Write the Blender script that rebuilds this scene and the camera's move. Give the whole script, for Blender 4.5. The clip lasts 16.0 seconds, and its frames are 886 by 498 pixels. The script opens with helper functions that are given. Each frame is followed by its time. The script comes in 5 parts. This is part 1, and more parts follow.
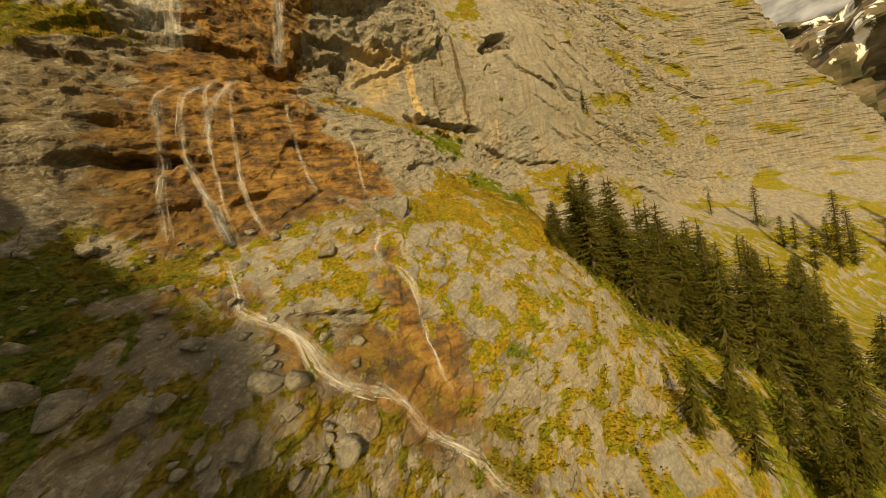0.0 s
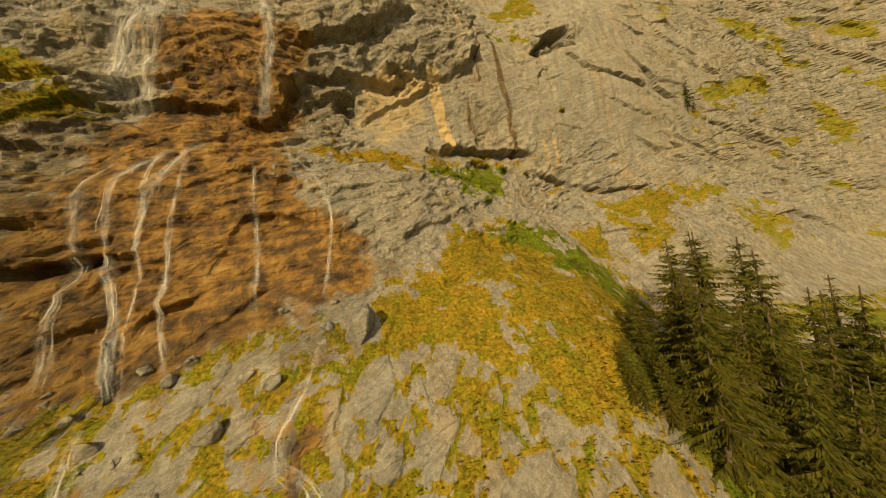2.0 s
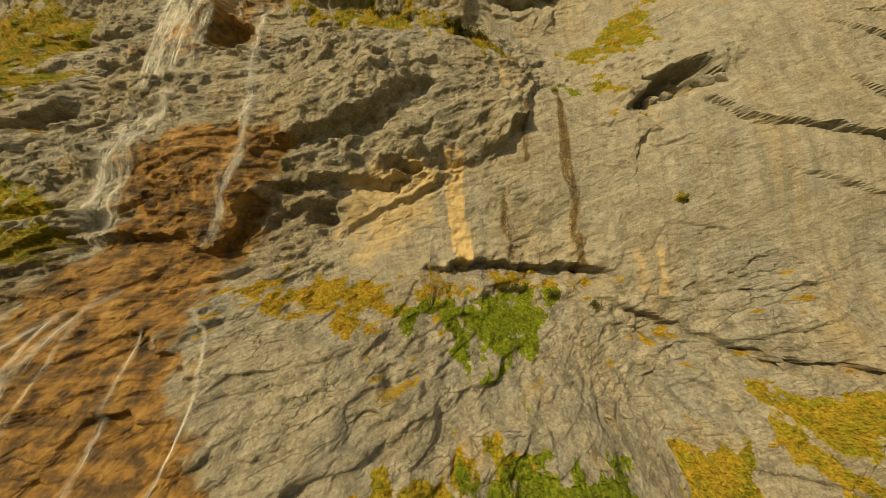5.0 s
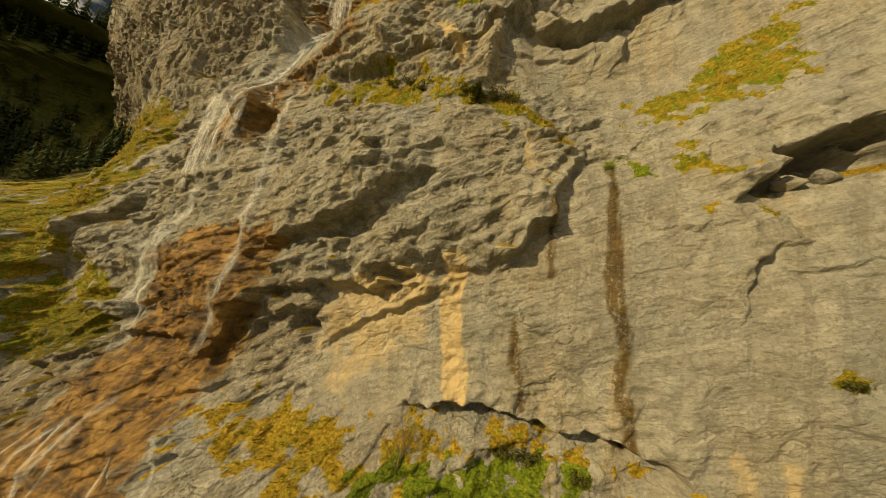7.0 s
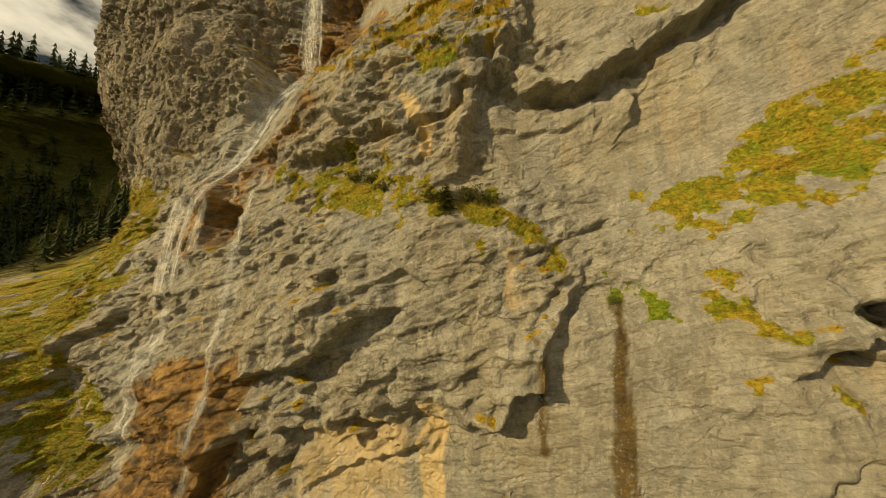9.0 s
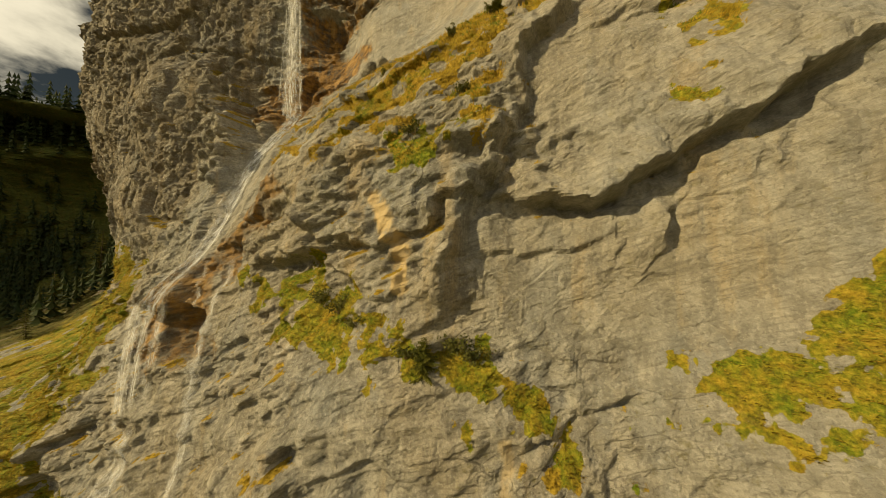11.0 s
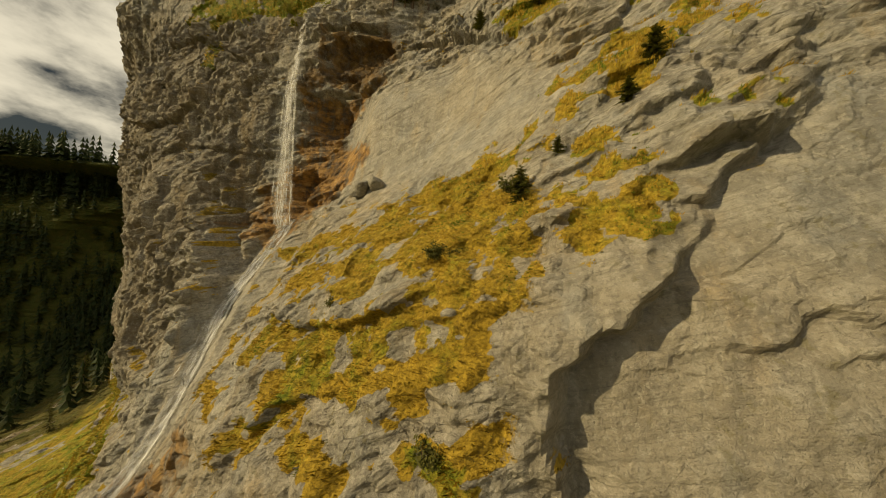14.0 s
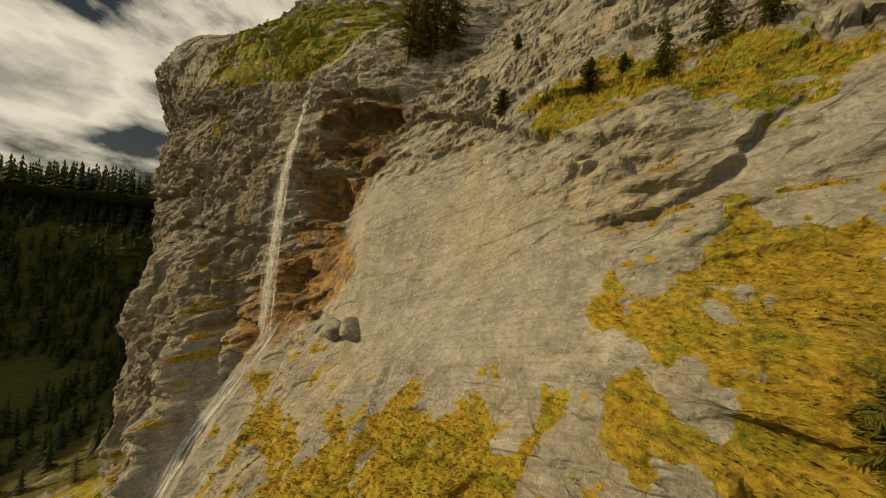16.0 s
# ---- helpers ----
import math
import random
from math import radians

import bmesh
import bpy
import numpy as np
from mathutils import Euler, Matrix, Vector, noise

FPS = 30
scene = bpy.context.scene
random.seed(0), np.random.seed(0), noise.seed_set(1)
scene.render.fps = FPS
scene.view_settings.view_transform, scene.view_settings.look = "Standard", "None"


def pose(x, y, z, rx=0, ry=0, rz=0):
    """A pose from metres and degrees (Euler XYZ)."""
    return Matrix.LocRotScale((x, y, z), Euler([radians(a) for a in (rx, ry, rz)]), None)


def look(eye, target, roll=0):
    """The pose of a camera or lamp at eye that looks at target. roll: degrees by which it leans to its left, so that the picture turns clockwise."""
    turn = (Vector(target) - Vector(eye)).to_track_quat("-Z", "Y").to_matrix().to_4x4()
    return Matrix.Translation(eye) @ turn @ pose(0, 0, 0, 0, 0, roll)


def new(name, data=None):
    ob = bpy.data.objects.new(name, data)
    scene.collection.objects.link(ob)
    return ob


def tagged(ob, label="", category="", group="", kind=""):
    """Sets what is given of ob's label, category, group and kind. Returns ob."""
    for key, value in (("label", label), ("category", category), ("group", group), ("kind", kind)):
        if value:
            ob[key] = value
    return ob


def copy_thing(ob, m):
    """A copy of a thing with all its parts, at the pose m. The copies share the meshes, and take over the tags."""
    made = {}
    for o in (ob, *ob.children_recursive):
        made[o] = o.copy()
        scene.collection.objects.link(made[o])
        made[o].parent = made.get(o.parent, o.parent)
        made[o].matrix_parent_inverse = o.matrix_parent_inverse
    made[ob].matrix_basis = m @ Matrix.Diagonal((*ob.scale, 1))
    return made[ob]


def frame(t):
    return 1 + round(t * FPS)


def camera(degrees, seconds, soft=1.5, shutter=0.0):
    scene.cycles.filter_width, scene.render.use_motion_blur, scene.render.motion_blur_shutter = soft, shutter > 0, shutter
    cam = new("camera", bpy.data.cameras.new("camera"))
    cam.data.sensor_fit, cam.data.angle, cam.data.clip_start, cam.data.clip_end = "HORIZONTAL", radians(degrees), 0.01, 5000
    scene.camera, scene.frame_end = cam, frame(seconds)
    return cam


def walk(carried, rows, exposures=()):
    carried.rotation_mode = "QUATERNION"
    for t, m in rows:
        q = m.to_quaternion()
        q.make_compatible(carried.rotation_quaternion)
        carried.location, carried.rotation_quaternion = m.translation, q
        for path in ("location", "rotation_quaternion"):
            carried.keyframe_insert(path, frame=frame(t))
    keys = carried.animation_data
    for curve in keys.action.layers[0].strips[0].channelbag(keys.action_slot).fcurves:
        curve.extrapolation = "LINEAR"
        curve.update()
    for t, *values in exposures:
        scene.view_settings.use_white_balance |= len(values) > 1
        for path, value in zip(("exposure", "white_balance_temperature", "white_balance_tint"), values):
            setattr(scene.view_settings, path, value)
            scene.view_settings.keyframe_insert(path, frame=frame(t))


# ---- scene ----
# camera and its flight up the cliff
cam = camera(118.7, 16.0, 0.8)
METRES, EYE, TILT, LEAN, TURN = 100.0, 30.0, -0.3, 9.0, 0.0
ROWS = [
    (0.0, 0.0, 0.0, 0.0, 0.0, 0.0, -0.0),
    (0.5, 0.0112, 0.0246, 0.0174, 3.6, 0.4, -0.35),
    (1.0, 0.0218, 0.0484, 0.0352, 7.17, 0.78, -0.56),
    (1.5, 0.0318, 0.0713, 0.054, 10.7, 1.08, -0.77),
    (2.0, 0.0415, 0.0933, 0.0741, 14.21, 1.18, -1.19),
    (2.5, 0.051, 0.1145, 0.0956, 17.44, 1.18, -1.89),
    (3.0, 0.0597, 0.1356, 0.1177, 20.43, 1.3, -2.88),
    (3.5, 0.0676, 0.1572, 0.1401, 23.41, 1.68, -4.03),
    (4.0, 0.0745, 0.1789, 0.1633, 26.68, 2.25, -5.42),
    (6.5, 0.0894, 0.2734, 0.2879, 48.55, 1.39, -13.44),
    (7.0, 0.0877, 0.2862, 0.3154, 51.71, 0.37, -13.44),
    (7.5, 0.0848, 0.2964, 0.3433, 53.89, -0.78, -12.51),
    (8.0, 0.0805, 0.3046, 0.3717, 55.22, -1.97, -11.18),
    (8.5, 0.0747, 0.3118, 0.3994, 55.95, -3.04, -9.76),
    (9.0, 0.0679, 0.3184, 0.4246, 56.31, -3.97, -8.4),
    (11.5, 0.0217, 0.3587, 0.5408, 59.46, -6.23, -6.46),
    (12.0, 0.0095, 0.3687, 0.5663, 60.67, -6.29, -6.78),
    (12.5, -0.004, 0.3792, 0.5929, 61.98, -6.32, -7.02),
    (13.0, -0.0186, 0.39, 0.6207, 63.54, -6.45, -7.12),
    (13.5, -0.0341, 0.4009, 0.6492, 65.41, -6.67, -7.14),
    (14.0, -0.0504, 0.4119, 0.6785, 67.51, -6.99, -7.12),
    (14.5, -0.0675, 0.4232, 0.7083, 69.89, -7.27, -7.14),
    (15.0, -0.0856, 0.435, 0.7384, 72.3, -7.47, -7.46),
    (15.5, -0.1043, 0.4466, 0.7677, 74.43, -7.64, -8.02),
    (16.0, -0.1236, 0.4575, 0.7965, 76.33, -7.85, -8.65),
]
walk(cam, [(t, pose(0, 0, EYE, TILT, LEAN, TURN) @ pose(METRES * x, METRES * y, METRES * z, 90 + pitch, roll, yaw)) for t, x, y, z, yaw, pitch, roll in ROWS],
     [(0.0, -0.06, 11000.0, 7.0), (3.0, -0.04, 10200.0, 6.0), (4.5, -0.02, 9500.0, 3.0), (9.0, 0.0, 9400.0, 2.5), (12.0, -0.04, 8900.0, 2.0), (16.0, -0.24, 8600.0, 5.5)])

# The cliff runs along (0.8, 0.6): u is metres along it, w metres into the rock, z metres up.
ALONG, INTO = Vector((0.8, 0.6, 0.0)), Vector((-0.6, 0.8, 0.0))


def at(u, w, z):
    return Vector((0.8 * u - 0.6 * w, 0.6 * u + 0.8 * w, z))


# ---- world and sun ----
SUN = (-0.66, -0.78, 0.47)  # towards the sun, along u, w, z
sun_way = (ALONG * SUN[0] + INTO * SUN[1] + Vector((0, 0, SUN[2]))).normalized()
world = bpy.data.worlds.new("sky")
scene.world = world
world.use_nodes = True
wt = world.node_tree
sky = wt.nodes.new("ShaderNodeTexSky")
sky.sky_type, sky.sun_disc = "NISHITA", False
sky.sun_elevation = math.asin(sun_way.z)
sky.sun_rotation = math.atan2(sun_way.x, sun_way.y)
sky.air_density, sky.dust_density = 1.0, 1.0
coord = wt.nodes.new("ShaderNodeTexCoord")
stretch = wt.nodes.new("ShaderNodeMapping")
stretch.inputs["Scale"].default_value = (1.0, 1.0, 1.9)
cloud = wt.nodes.new("ShaderNodeTexNoise")
cloud.inputs["Scale"].default_value, cloud.inputs["Detail"].default_value = 3.0, 9.0
cloud.inputs["Roughness"].default_value = 0.55
cover = wt.nodes.new("ShaderNodeValToRGB")
cover.color_ramp.elements[0].position, cover.color_ramp.elements[1].position = 0.38, 0.54
tone = wt.nodes.new("ShaderNodeValToRGB")
tone.color_ramp.elements[0].position, tone.color_ramp.elements[1].position = 0.46, 0.66
tone.color_ramp.elements[0].color, tone.color_ramp.elements[1].color = (84.0, 83.0, 81.0, 1), (27.0, 27.3, 28.0, 1)
blend = wt.nodes.new("ShaderNodeMix")
blend.data_type = "RGBA"
back = wt.nodes["Background"]
wt.links.new(coord.outputs["Generated"], stretch.inputs["Vector"])
wt.links.new(stretch.outputs["Vector"], cloud.inputs["Vector"])
wt.links.new(cloud.outputs["Fac"], cover.inputs["Fac"])
wt.links.new(cloud.outputs["Fac"], tone.inputs["Fac"])
wt.links.new(cover.outputs["Color"], blend.inputs["Factor"])
wt.links.new(sky.outputs["Color"], blend.inputs["A"])
wt.links.new(tone.outputs["Color"], blend.inputs["B"])
wt.links.new(blend.outputs["Result"], back.inputs["Color"])
back.inputs["Strength"].default_value = 0.0135
sun = new("sun", bpy.data.lights.new("sun", "SUN"))
sun.data.energy, sun.data.angle, sun.data.color = 5.0, radians(0.8), (1.0, 0.862, 0.60)
sun.matrix_world = look((0, 0, 300), Vector((0, 0, 300)) - sun_way)


# ---- materials ----
class Mat:
    """A node material with short calls."""

    def __init__(self, name, rough=0.8, spec=0.3):
        self.m = bpy.data.materials.new(name)
        self.m.use_nodes = True
        self.t = self.m.node_tree
        self.p = self.t.nodes["Principled BSDF"]
        self.p.inputs["Roughness"].default_value = rough
        self.p.inputs["Specular IOR Level"].default_value = spec
        self.pos = self.t.nodes.new("ShaderNodeNewGeometry").outputs["Position"]

    def node(self, kind, **values):
        n = self.t.nodes.new(kind)
        for k, v in values.items():
            n.inputs[k.replace("_", " ")].default_value = v
        return n

    def link(self, a, b):
        self.t.links.new(a, b)

    def scaled(self, sx, sy, sz, turn=(0, 0, 0)):
        n = self.node("ShaderNodeMapping", Scale=(sx, sy, sz), Rotation=turn)
        self.link(self.pos, n.inputs["Vector"])
        return n.outputs["Vector"]

    def noise(self, scale, detail=6.0, rough=0.6, vec=None, warp=0.0):
        n = self.node("ShaderNodeTexNoise", Scale=scale, Detail=detail, Roughness=rough, Distortion=warp)
        self.link(vec or self.pos, n.inputs["Vector"])
        return n.outputs["Fac"]

    def ramp(self, fac, *stops):
        n = self.t.nodes.new("ShaderNodeValToRGB")
        r = n.color_ramp
        while len(r.elements) < len(stops):
            r.elements.new(0.5)
        for e, (p, c) in zip(r.elements, stops):
            e.position, e.color = p, (*c, 1) if len(c) == 3 else c
        self.link(fac, n.inputs["Fac"])
        return n.outputs["Color"]

    def mix(self, fac, a, b, mode="MIX"):
        n = self.t.nodes.new("ShaderNodeMix")
        n.data_type, n.blend_type = "RGBA", mode
        for v, k in ((fac, "Factor"), (a, "A"), (b, "B")):
            if isinstance(v, (int, float)):
                n.inputs[k].default_value = v
            elif isinstance(v, tuple):
                n.inputs[k].default_value = (*v, 1)
            else:
                self.link(v, n.inputs[k])
        return n.outputs["Result"]

    def math(self, op, a, b=0.0, c=0.0):
        n = self.t.nodes.new("ShaderNodeMath")
        n.operation = op
        for v, i in ((a, 0), (b, 1), (c, 2)):
            if isinstance(v, (int, float)):
                n.inputs[i].default_value = v
            else:
                self.link(v, n.inputs[i])
        return n.outputs[0]

    def ease(self, v, lo, hi):
        n = self.t.nodes.new("ShaderNodeMapRange")
        n.interpolation_type = "SMOOTHSTEP"
        self.link(v, n.inputs["Value"])
        n.inputs["From Min"].default_value, n.inputs["From Max"].default_value = lo, hi
        return n.outputs["Result"]

    def attribute(self, name):
        n = self.t.nodes.new("ShaderNodeAttribute")
        n.attribute_name = name
        return n

    def bump(self, *layers):
        last = None
        for height, strength, size in layers:
            n = self.node("ShaderNodeBump", Strength=strength, Distance=size)
            self.link(height, n.inputs["Height"])
            if last:
                self.link(last, n.inputs["Normal"])
            last = n.outputs["Normal"]
        self.link(last, self.p.inputs["Normal"])

    def colour(self, c):
        if isinstance(c, tuple):
            self.p.inputs["Base Color"].default_value = (*c, 1)
        else:
            self.link(c, self.p.inputs["Base Color"])
        return self.m


def limestone(name, zoned):
    m = Mat(name, 0.85, 0.25)

    def bedded(sx, sy, sz, turn=-0.38):
        """Position in the beds: metres along the strike, into the rock and across the beds, divided by these sizes."""
        n = m.node("ShaderNodeMapping", Scale=(sx, sy, sz), Rotation=(0, turn, 0.6435))
        n.vector_type = "TEXTURE"
        m.link(m.pos, n.inputs["Vector"])
        return n.outputs["Vector"]

    def lines(vec, width):
        """Thin angular cracks along the borders of stretched cells."""
        bent = m.t.nodes.new("ShaderNodeVectorMath")
        bent.operation = "MULTIPLY_ADD"
        wobble = m.node("ShaderNodeTexNoise", Scale=2.5, Detail=5.0)
        m.link(vec, wobble.inputs["Vector"])
        m.link(wobble.outputs["Color"], bent.inputs[0])
        bent.inputs[1].default_value = (0.07, 0.07, 0.07)
        m.link(vec, bent.inputs[2])
        n = m.node("ShaderNodeTexVoronoi", Scale=1.0)
        n.feature = "DISTANCE_TO_EDGE"
        m.link(bent.outputs["Vector"], n.inputs["Vector"])
        return m.ease(n.outputs["Distance"], width, 0.0)

    big = m.noise(0.13, 5, 0.55)
    mid = m.noise(0.8, 9, 0.66)
    fine = m.noise(5.0, 8, 0.68)
    grain = m.noise(24.0, 4, 0.6)
    streak = m.noise(1.0, 7, 0.62, m.scaled(1.1, 1.1, 0.07))
    beds = m.noise(1.0, 8, 0.66, bedded(4.5, 1.5, 0.55), 0.4)
    thin_beds = m.noise(1.0, 6, 0.6, bedded(2.2, 0.8, 0.13), 0.3)
    broken = m.ease(m.noise(0.22, 4), 0.42, 0.60)

    def facets(vec, reach):
        """Flat broken faces: every cell is a plane of its own tilt."""
        n = m.node("ShaderNodeTexVoronoi", Scale=1.0, Randomness=1.0)
        bent = m.t.nodes.new("ShaderNodeVectorMath")
        bent.operation = "MULTIPLY_ADD"
        wobble = m.node("ShaderNodeTexNoise", Scale=1.3, Detail=4.0)
        m.link(vec, wobble.inputs["Vector"])
        m.link(wobble.outputs["Color"], bent.inputs[0])
        bent.inputs[1].default_value = (0.5, 0.5, 0.5)
        m.link(vec, bent.inputs[2])
        m.link(bent.outputs["Vector"], n.inputs["Vector"])
        off = m.t.nodes.new("ShaderNodeVectorMath")
        off.operation = "SUBTRACT"
        m.link(bent.outputs["Vector"], off.inputs[0])
        m.link(n.outputs["Position"], off.inputs[1])
        way = m.t.nodes.new("ShaderNodeVectorMath")
        way.operation = "SUBTRACT"
        m.link(n.outputs["Color"], way.inputs[0])
        way.inputs[1].default_value = (0.5, 0.5, 0.5)
        dot = m.t.nodes.new("ShaderNodeVectorMath")
        dot.operation = "DOT_PRODUCT"
        m.link(off.outputs["Vector"], dot.inputs[0])
        m.link(way.outputs["Vector"], dot.inputs[1])
        return m.math("MULTIPLY_ADD", dot.outputs["Value"], reach, 0.5)

    planes = facets(bedded(1.5, 1.0, 0.7), 1.0)
    chips = facets(bedded(0.5, 0.4, 0.26), 1.0)
    crack = m.math("MULTIPLY", lines(bedded(7.5, 4.0, 1.9), 0.012), m.ease(m.noise(0.4, 3), 0.53, 0.62))
    crack = m.math("MAXIMUM", crack, m.math("MULTIPLY", lines(bedded(3.0, 1.6, 0.9, -0.5), 0.018), m.ease(m.noise(0.22, 4), 0.56, 0.65)))
    crack = m.math("MAXIMUM", crack, m.math("MULTIPLY", lines(bedded(2.4, 2.4, 5.5, 0.25), 0.010), m.ease(m.noise(0.3, 4), 0.56, 0.65)))
    wash = m.noise(1.0, 5, 0.6, m.scaled(0.42, 0.42, 0.045))
    rock = m.ramp(mid, (0.34, (0.200, 0.187, 0.160)), (0.48, (0.275, 0.260, 0.226)), (0.54, (0.315, 0.296, 0.256)), (0.66, (0.41, 0.385, 0.335)))
    rock = m.mix(m.math("MULTIPLY", m.ease(big, 0.48, 0.64), 0.40), rock, (0.33, 0.270, 0.185))
    rock = m.mix(m.math("MULTIPLY", m.ease(big, 0.46, 0.34), 0.6), rock, (0.225, 0.235, 0.235))
    rock = m.mix(m.math("MULTIPLY", m.ease(wash, 0.56, 0.68), 0.42), rock, (0.42, 0.300, 0.150))
    rock = m.mix(m.math("MULTIPLY", m.ease(wash, 0.46, 0.36), 0.45), rock, (0.235, 0.245, 0.245))
    rock = m.mix(m.math("MULTIPLY", m.ease(streak, 0.53, 0.62), 0.45), rock, (0.125, 0.112, 0.092))
    rock = m.mix(m.math("MULTIPLY", m.ease(streak, 0.46, 0.36), 0.35), rock, (0.47, 0.44, 0.38))
    rock = m.mix(m.math("MULTIPLY", m.ease(beds, 0.54, 0.60), 0.25), rock, (0.125, 0.113, 0.092))
    rock = m.mix(m.math("MULTIPLY", m.ease(thin_beds, 0.54, 0.60), 0.35), rock, (0.110, 0.098, 0.078))
    rock = m.mix(m.math("MULTIPLY", m.ease(fine, 0.54, 0.62), 0.45), rock, (0.110, 0.100, 0.082))
    rock = m.mix(m.math("MULTIPLY", m.ease(grain, 0.50, 0.60), 0.22), rock, (0.125, 0.115, 0.098))
    rock = m.mix(m.math("MULTIPLY", m.ease(fine, 0.46, 0.38), 0.35), rock, (0.50, 0.47, 0.41))
    lichen = m.math("MULTIPLY", m.math("MULTIPLY", m.ease(m.noise(2.2, 7, 0.7), 0.55, 0.66), broken), 0.6)
    rock = m.mix(lichen, rock, (0.15, 0.13, 0.05))
    if zoned:
        zones, more = m.attribute("zones"), m.attribute("more")
        z = m.t.nodes.new("ShaderNodeSeparateColor")
        m.link(zones.outputs["Color"], z.inputs["Color"])
        q = m.t.nodes.new("ShaderNodeSeparateColor")
        m.link(more.outputs["Color"], q.inputs["Color"])
        grass, rust, pale = z.outputs
        dark, lush, scree = q.outputs
        calm = m.attribute("calm").outputs["Fac"]
        planes, chips, beds, thin_beds = (m.mix(m.math("MULTIPLY", calm, 0.6), h, (0.5, 0.5, 0.5)) for h in (planes, chips, beds, thin_beds))
        crack = m.math("MULTIPLY", crack, m.math("MULTIPLY_ADD", calm, -0.85, 1.0))
        rock = m.mix(m.math("MULTIPLY", calm, 0.2), rock, m.mix(streak, (0.19, 0.182, 0.160), (0.36, 0.340, 0.300)))
        level = m.noise(1.0, 7, 0.65, bedded(5.0, 2.0, 0.35, -0.05), 0.5)
        rusty = m.ramp(m.mix(0.5, m.mix(0.5, streak, level), mid), (0.40, (0.035, 0.018, 0.008)), (0.47, (0.115, 0.060, 0.020)), (0.53, (0.27, 0.138, 0.032)), (0.61, (0.38, 0.235, 0.085)))
        m_rust = m.ease(m.math("ADD", rust, m.math("MULTIPLY_ADD", m.mix(0.5, mid, streak), 1.6, -0.8)), 0.2, 0.8)
        rock = m.mix(m.math("MULTIPLY", m_rust, 0.92), rock, rusty)
        m_pale = m.math("MULTIPLY", pale, m.ease(m.math("ADD", streak, m.math("MULTIPLY", mid, 0.4)), 0.50, 0.72))
        rock = m.mix(m_pale, rock, m.mix(fine, (0.62, 0.42, 0.18), (0.56, 0.45, 0.28)))
        # dark zone: stains, wet and moss, plus shade put into the rock colour
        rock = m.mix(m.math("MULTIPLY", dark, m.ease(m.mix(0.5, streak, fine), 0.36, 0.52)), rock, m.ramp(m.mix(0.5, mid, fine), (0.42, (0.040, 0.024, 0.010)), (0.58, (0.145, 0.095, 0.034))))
        rock = m.mix(scree, rock, m.mix(fine, (0.20, 0.18, 0.15), (0.33, 0.30, 0.26)))
        rock = m.mix(m.math("MULTIPLY", crack, 0.45), rock, (0.06, 0.052, 0.040))
        patch = m.noise(0.9, 7, 0.7)
        gold = m.ramp(fine, (0.34, (0.15, 0.098, 0.014)), (0.50, (0.31, 0.205, 0.026)), (0.64, (0.44, 0.30, 0.05)))
        green = m.ramp(fine, (0.36, (0.055, 0.085, 0.008)), (0.50, (0.120, 0.170, 0.014)), (0.64, (0.24, 0.25, 0.030)))
        turf = m.mix(m.ease(m.math("ADD", patch, lush), 0.58, 1.0), gold, green)
        turf = m.mix(m.math("MULTIPLY", m.ease(mid, 0.58, 0.70), 0.5), turf, (0.10, 0.07, 0.025))
        m_grass = m.ease(m.math("ADD", grass, m.math("MULTIPLY_ADD", fine, 0.9, -0.45)), 0.36, 0.58)
        # turf in the dark zone: wood floor, moss, and painted-in shade
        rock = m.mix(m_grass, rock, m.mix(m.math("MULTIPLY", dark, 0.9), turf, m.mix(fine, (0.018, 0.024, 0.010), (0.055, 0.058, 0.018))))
        wet = m.math("MULTIPLY", m.ease(m.math("MAXIMUM", m.math("MULTIPLY", m_rust, 0.7), dark), 0.3, 1.0), m.math("SUBTRACT", 1.0, m_grass))
        m.link(m.math("MULTIPLY_ADD", wet, -0.40, 0.88), m.p.inputs["Roughness"])
    else:
        rock = m.mix(crack, rock, (0.045, 0.038, 0.028))
    m.bump((m.math("SUBTRACT", 1.0, crack), 1.0, 0.16), (beds, 0.6, 0.30), (planes, 0.8, 0.45), (chips, 1.0, 0.30), (thin_beds, 0.6, 0.10), (mid, 0.3, 0.2), (fine, 1.0, 0.16), (grain, 0.8, 0.04))
    return m.colour(rock)


def plain(name, dark, light, scale=8.0, rough=0.85):
    m = Mat(name, rough)
    n = m.noise(scale, 6, 0.65)
    m.bump((n, 0.5, 0.03))
    return m.colour(m.ramp(n, (0.3, dark), (0.7, light)))


def leafy(name, low, high, dry=None):
    """Needles or blades that differ from one to the next."""
    m = Mat(name, 0.7, 0.2)
    geo = m.t.nodes.new("ShaderNodeNewGeometry")
    c = m.ramp(geo.outputs["Random Per Island"], (0.05, low), (0.9, high))
    patch = m.ease(m.noise(0.6, 4), 0.40, 0.62)
    c = m.mix(m.math("MULTIPLY", patch, 0.5), c, dry or high)
    m.p.inputs["Subsurface Weight"].default_value = 0.0
    m.colour(c)
    thin = m.t.nodes.new("ShaderNodeBsdfTranslucent")
    m.link(c, thin.inputs["Color"])
    both = m.t.nodes.new("ShaderNodeMixShader")
    both.inputs["Fac"].default_value = 0.30
    m.link(m.p.outputs["BSDF"], both.inputs[1])
    m.link(thin.outputs["BSDF"], both.inputs[2])
    m.link(both.outputs["Shader"], m.t.nodes["Material Output"].inputs["Surface"])
    return m.m


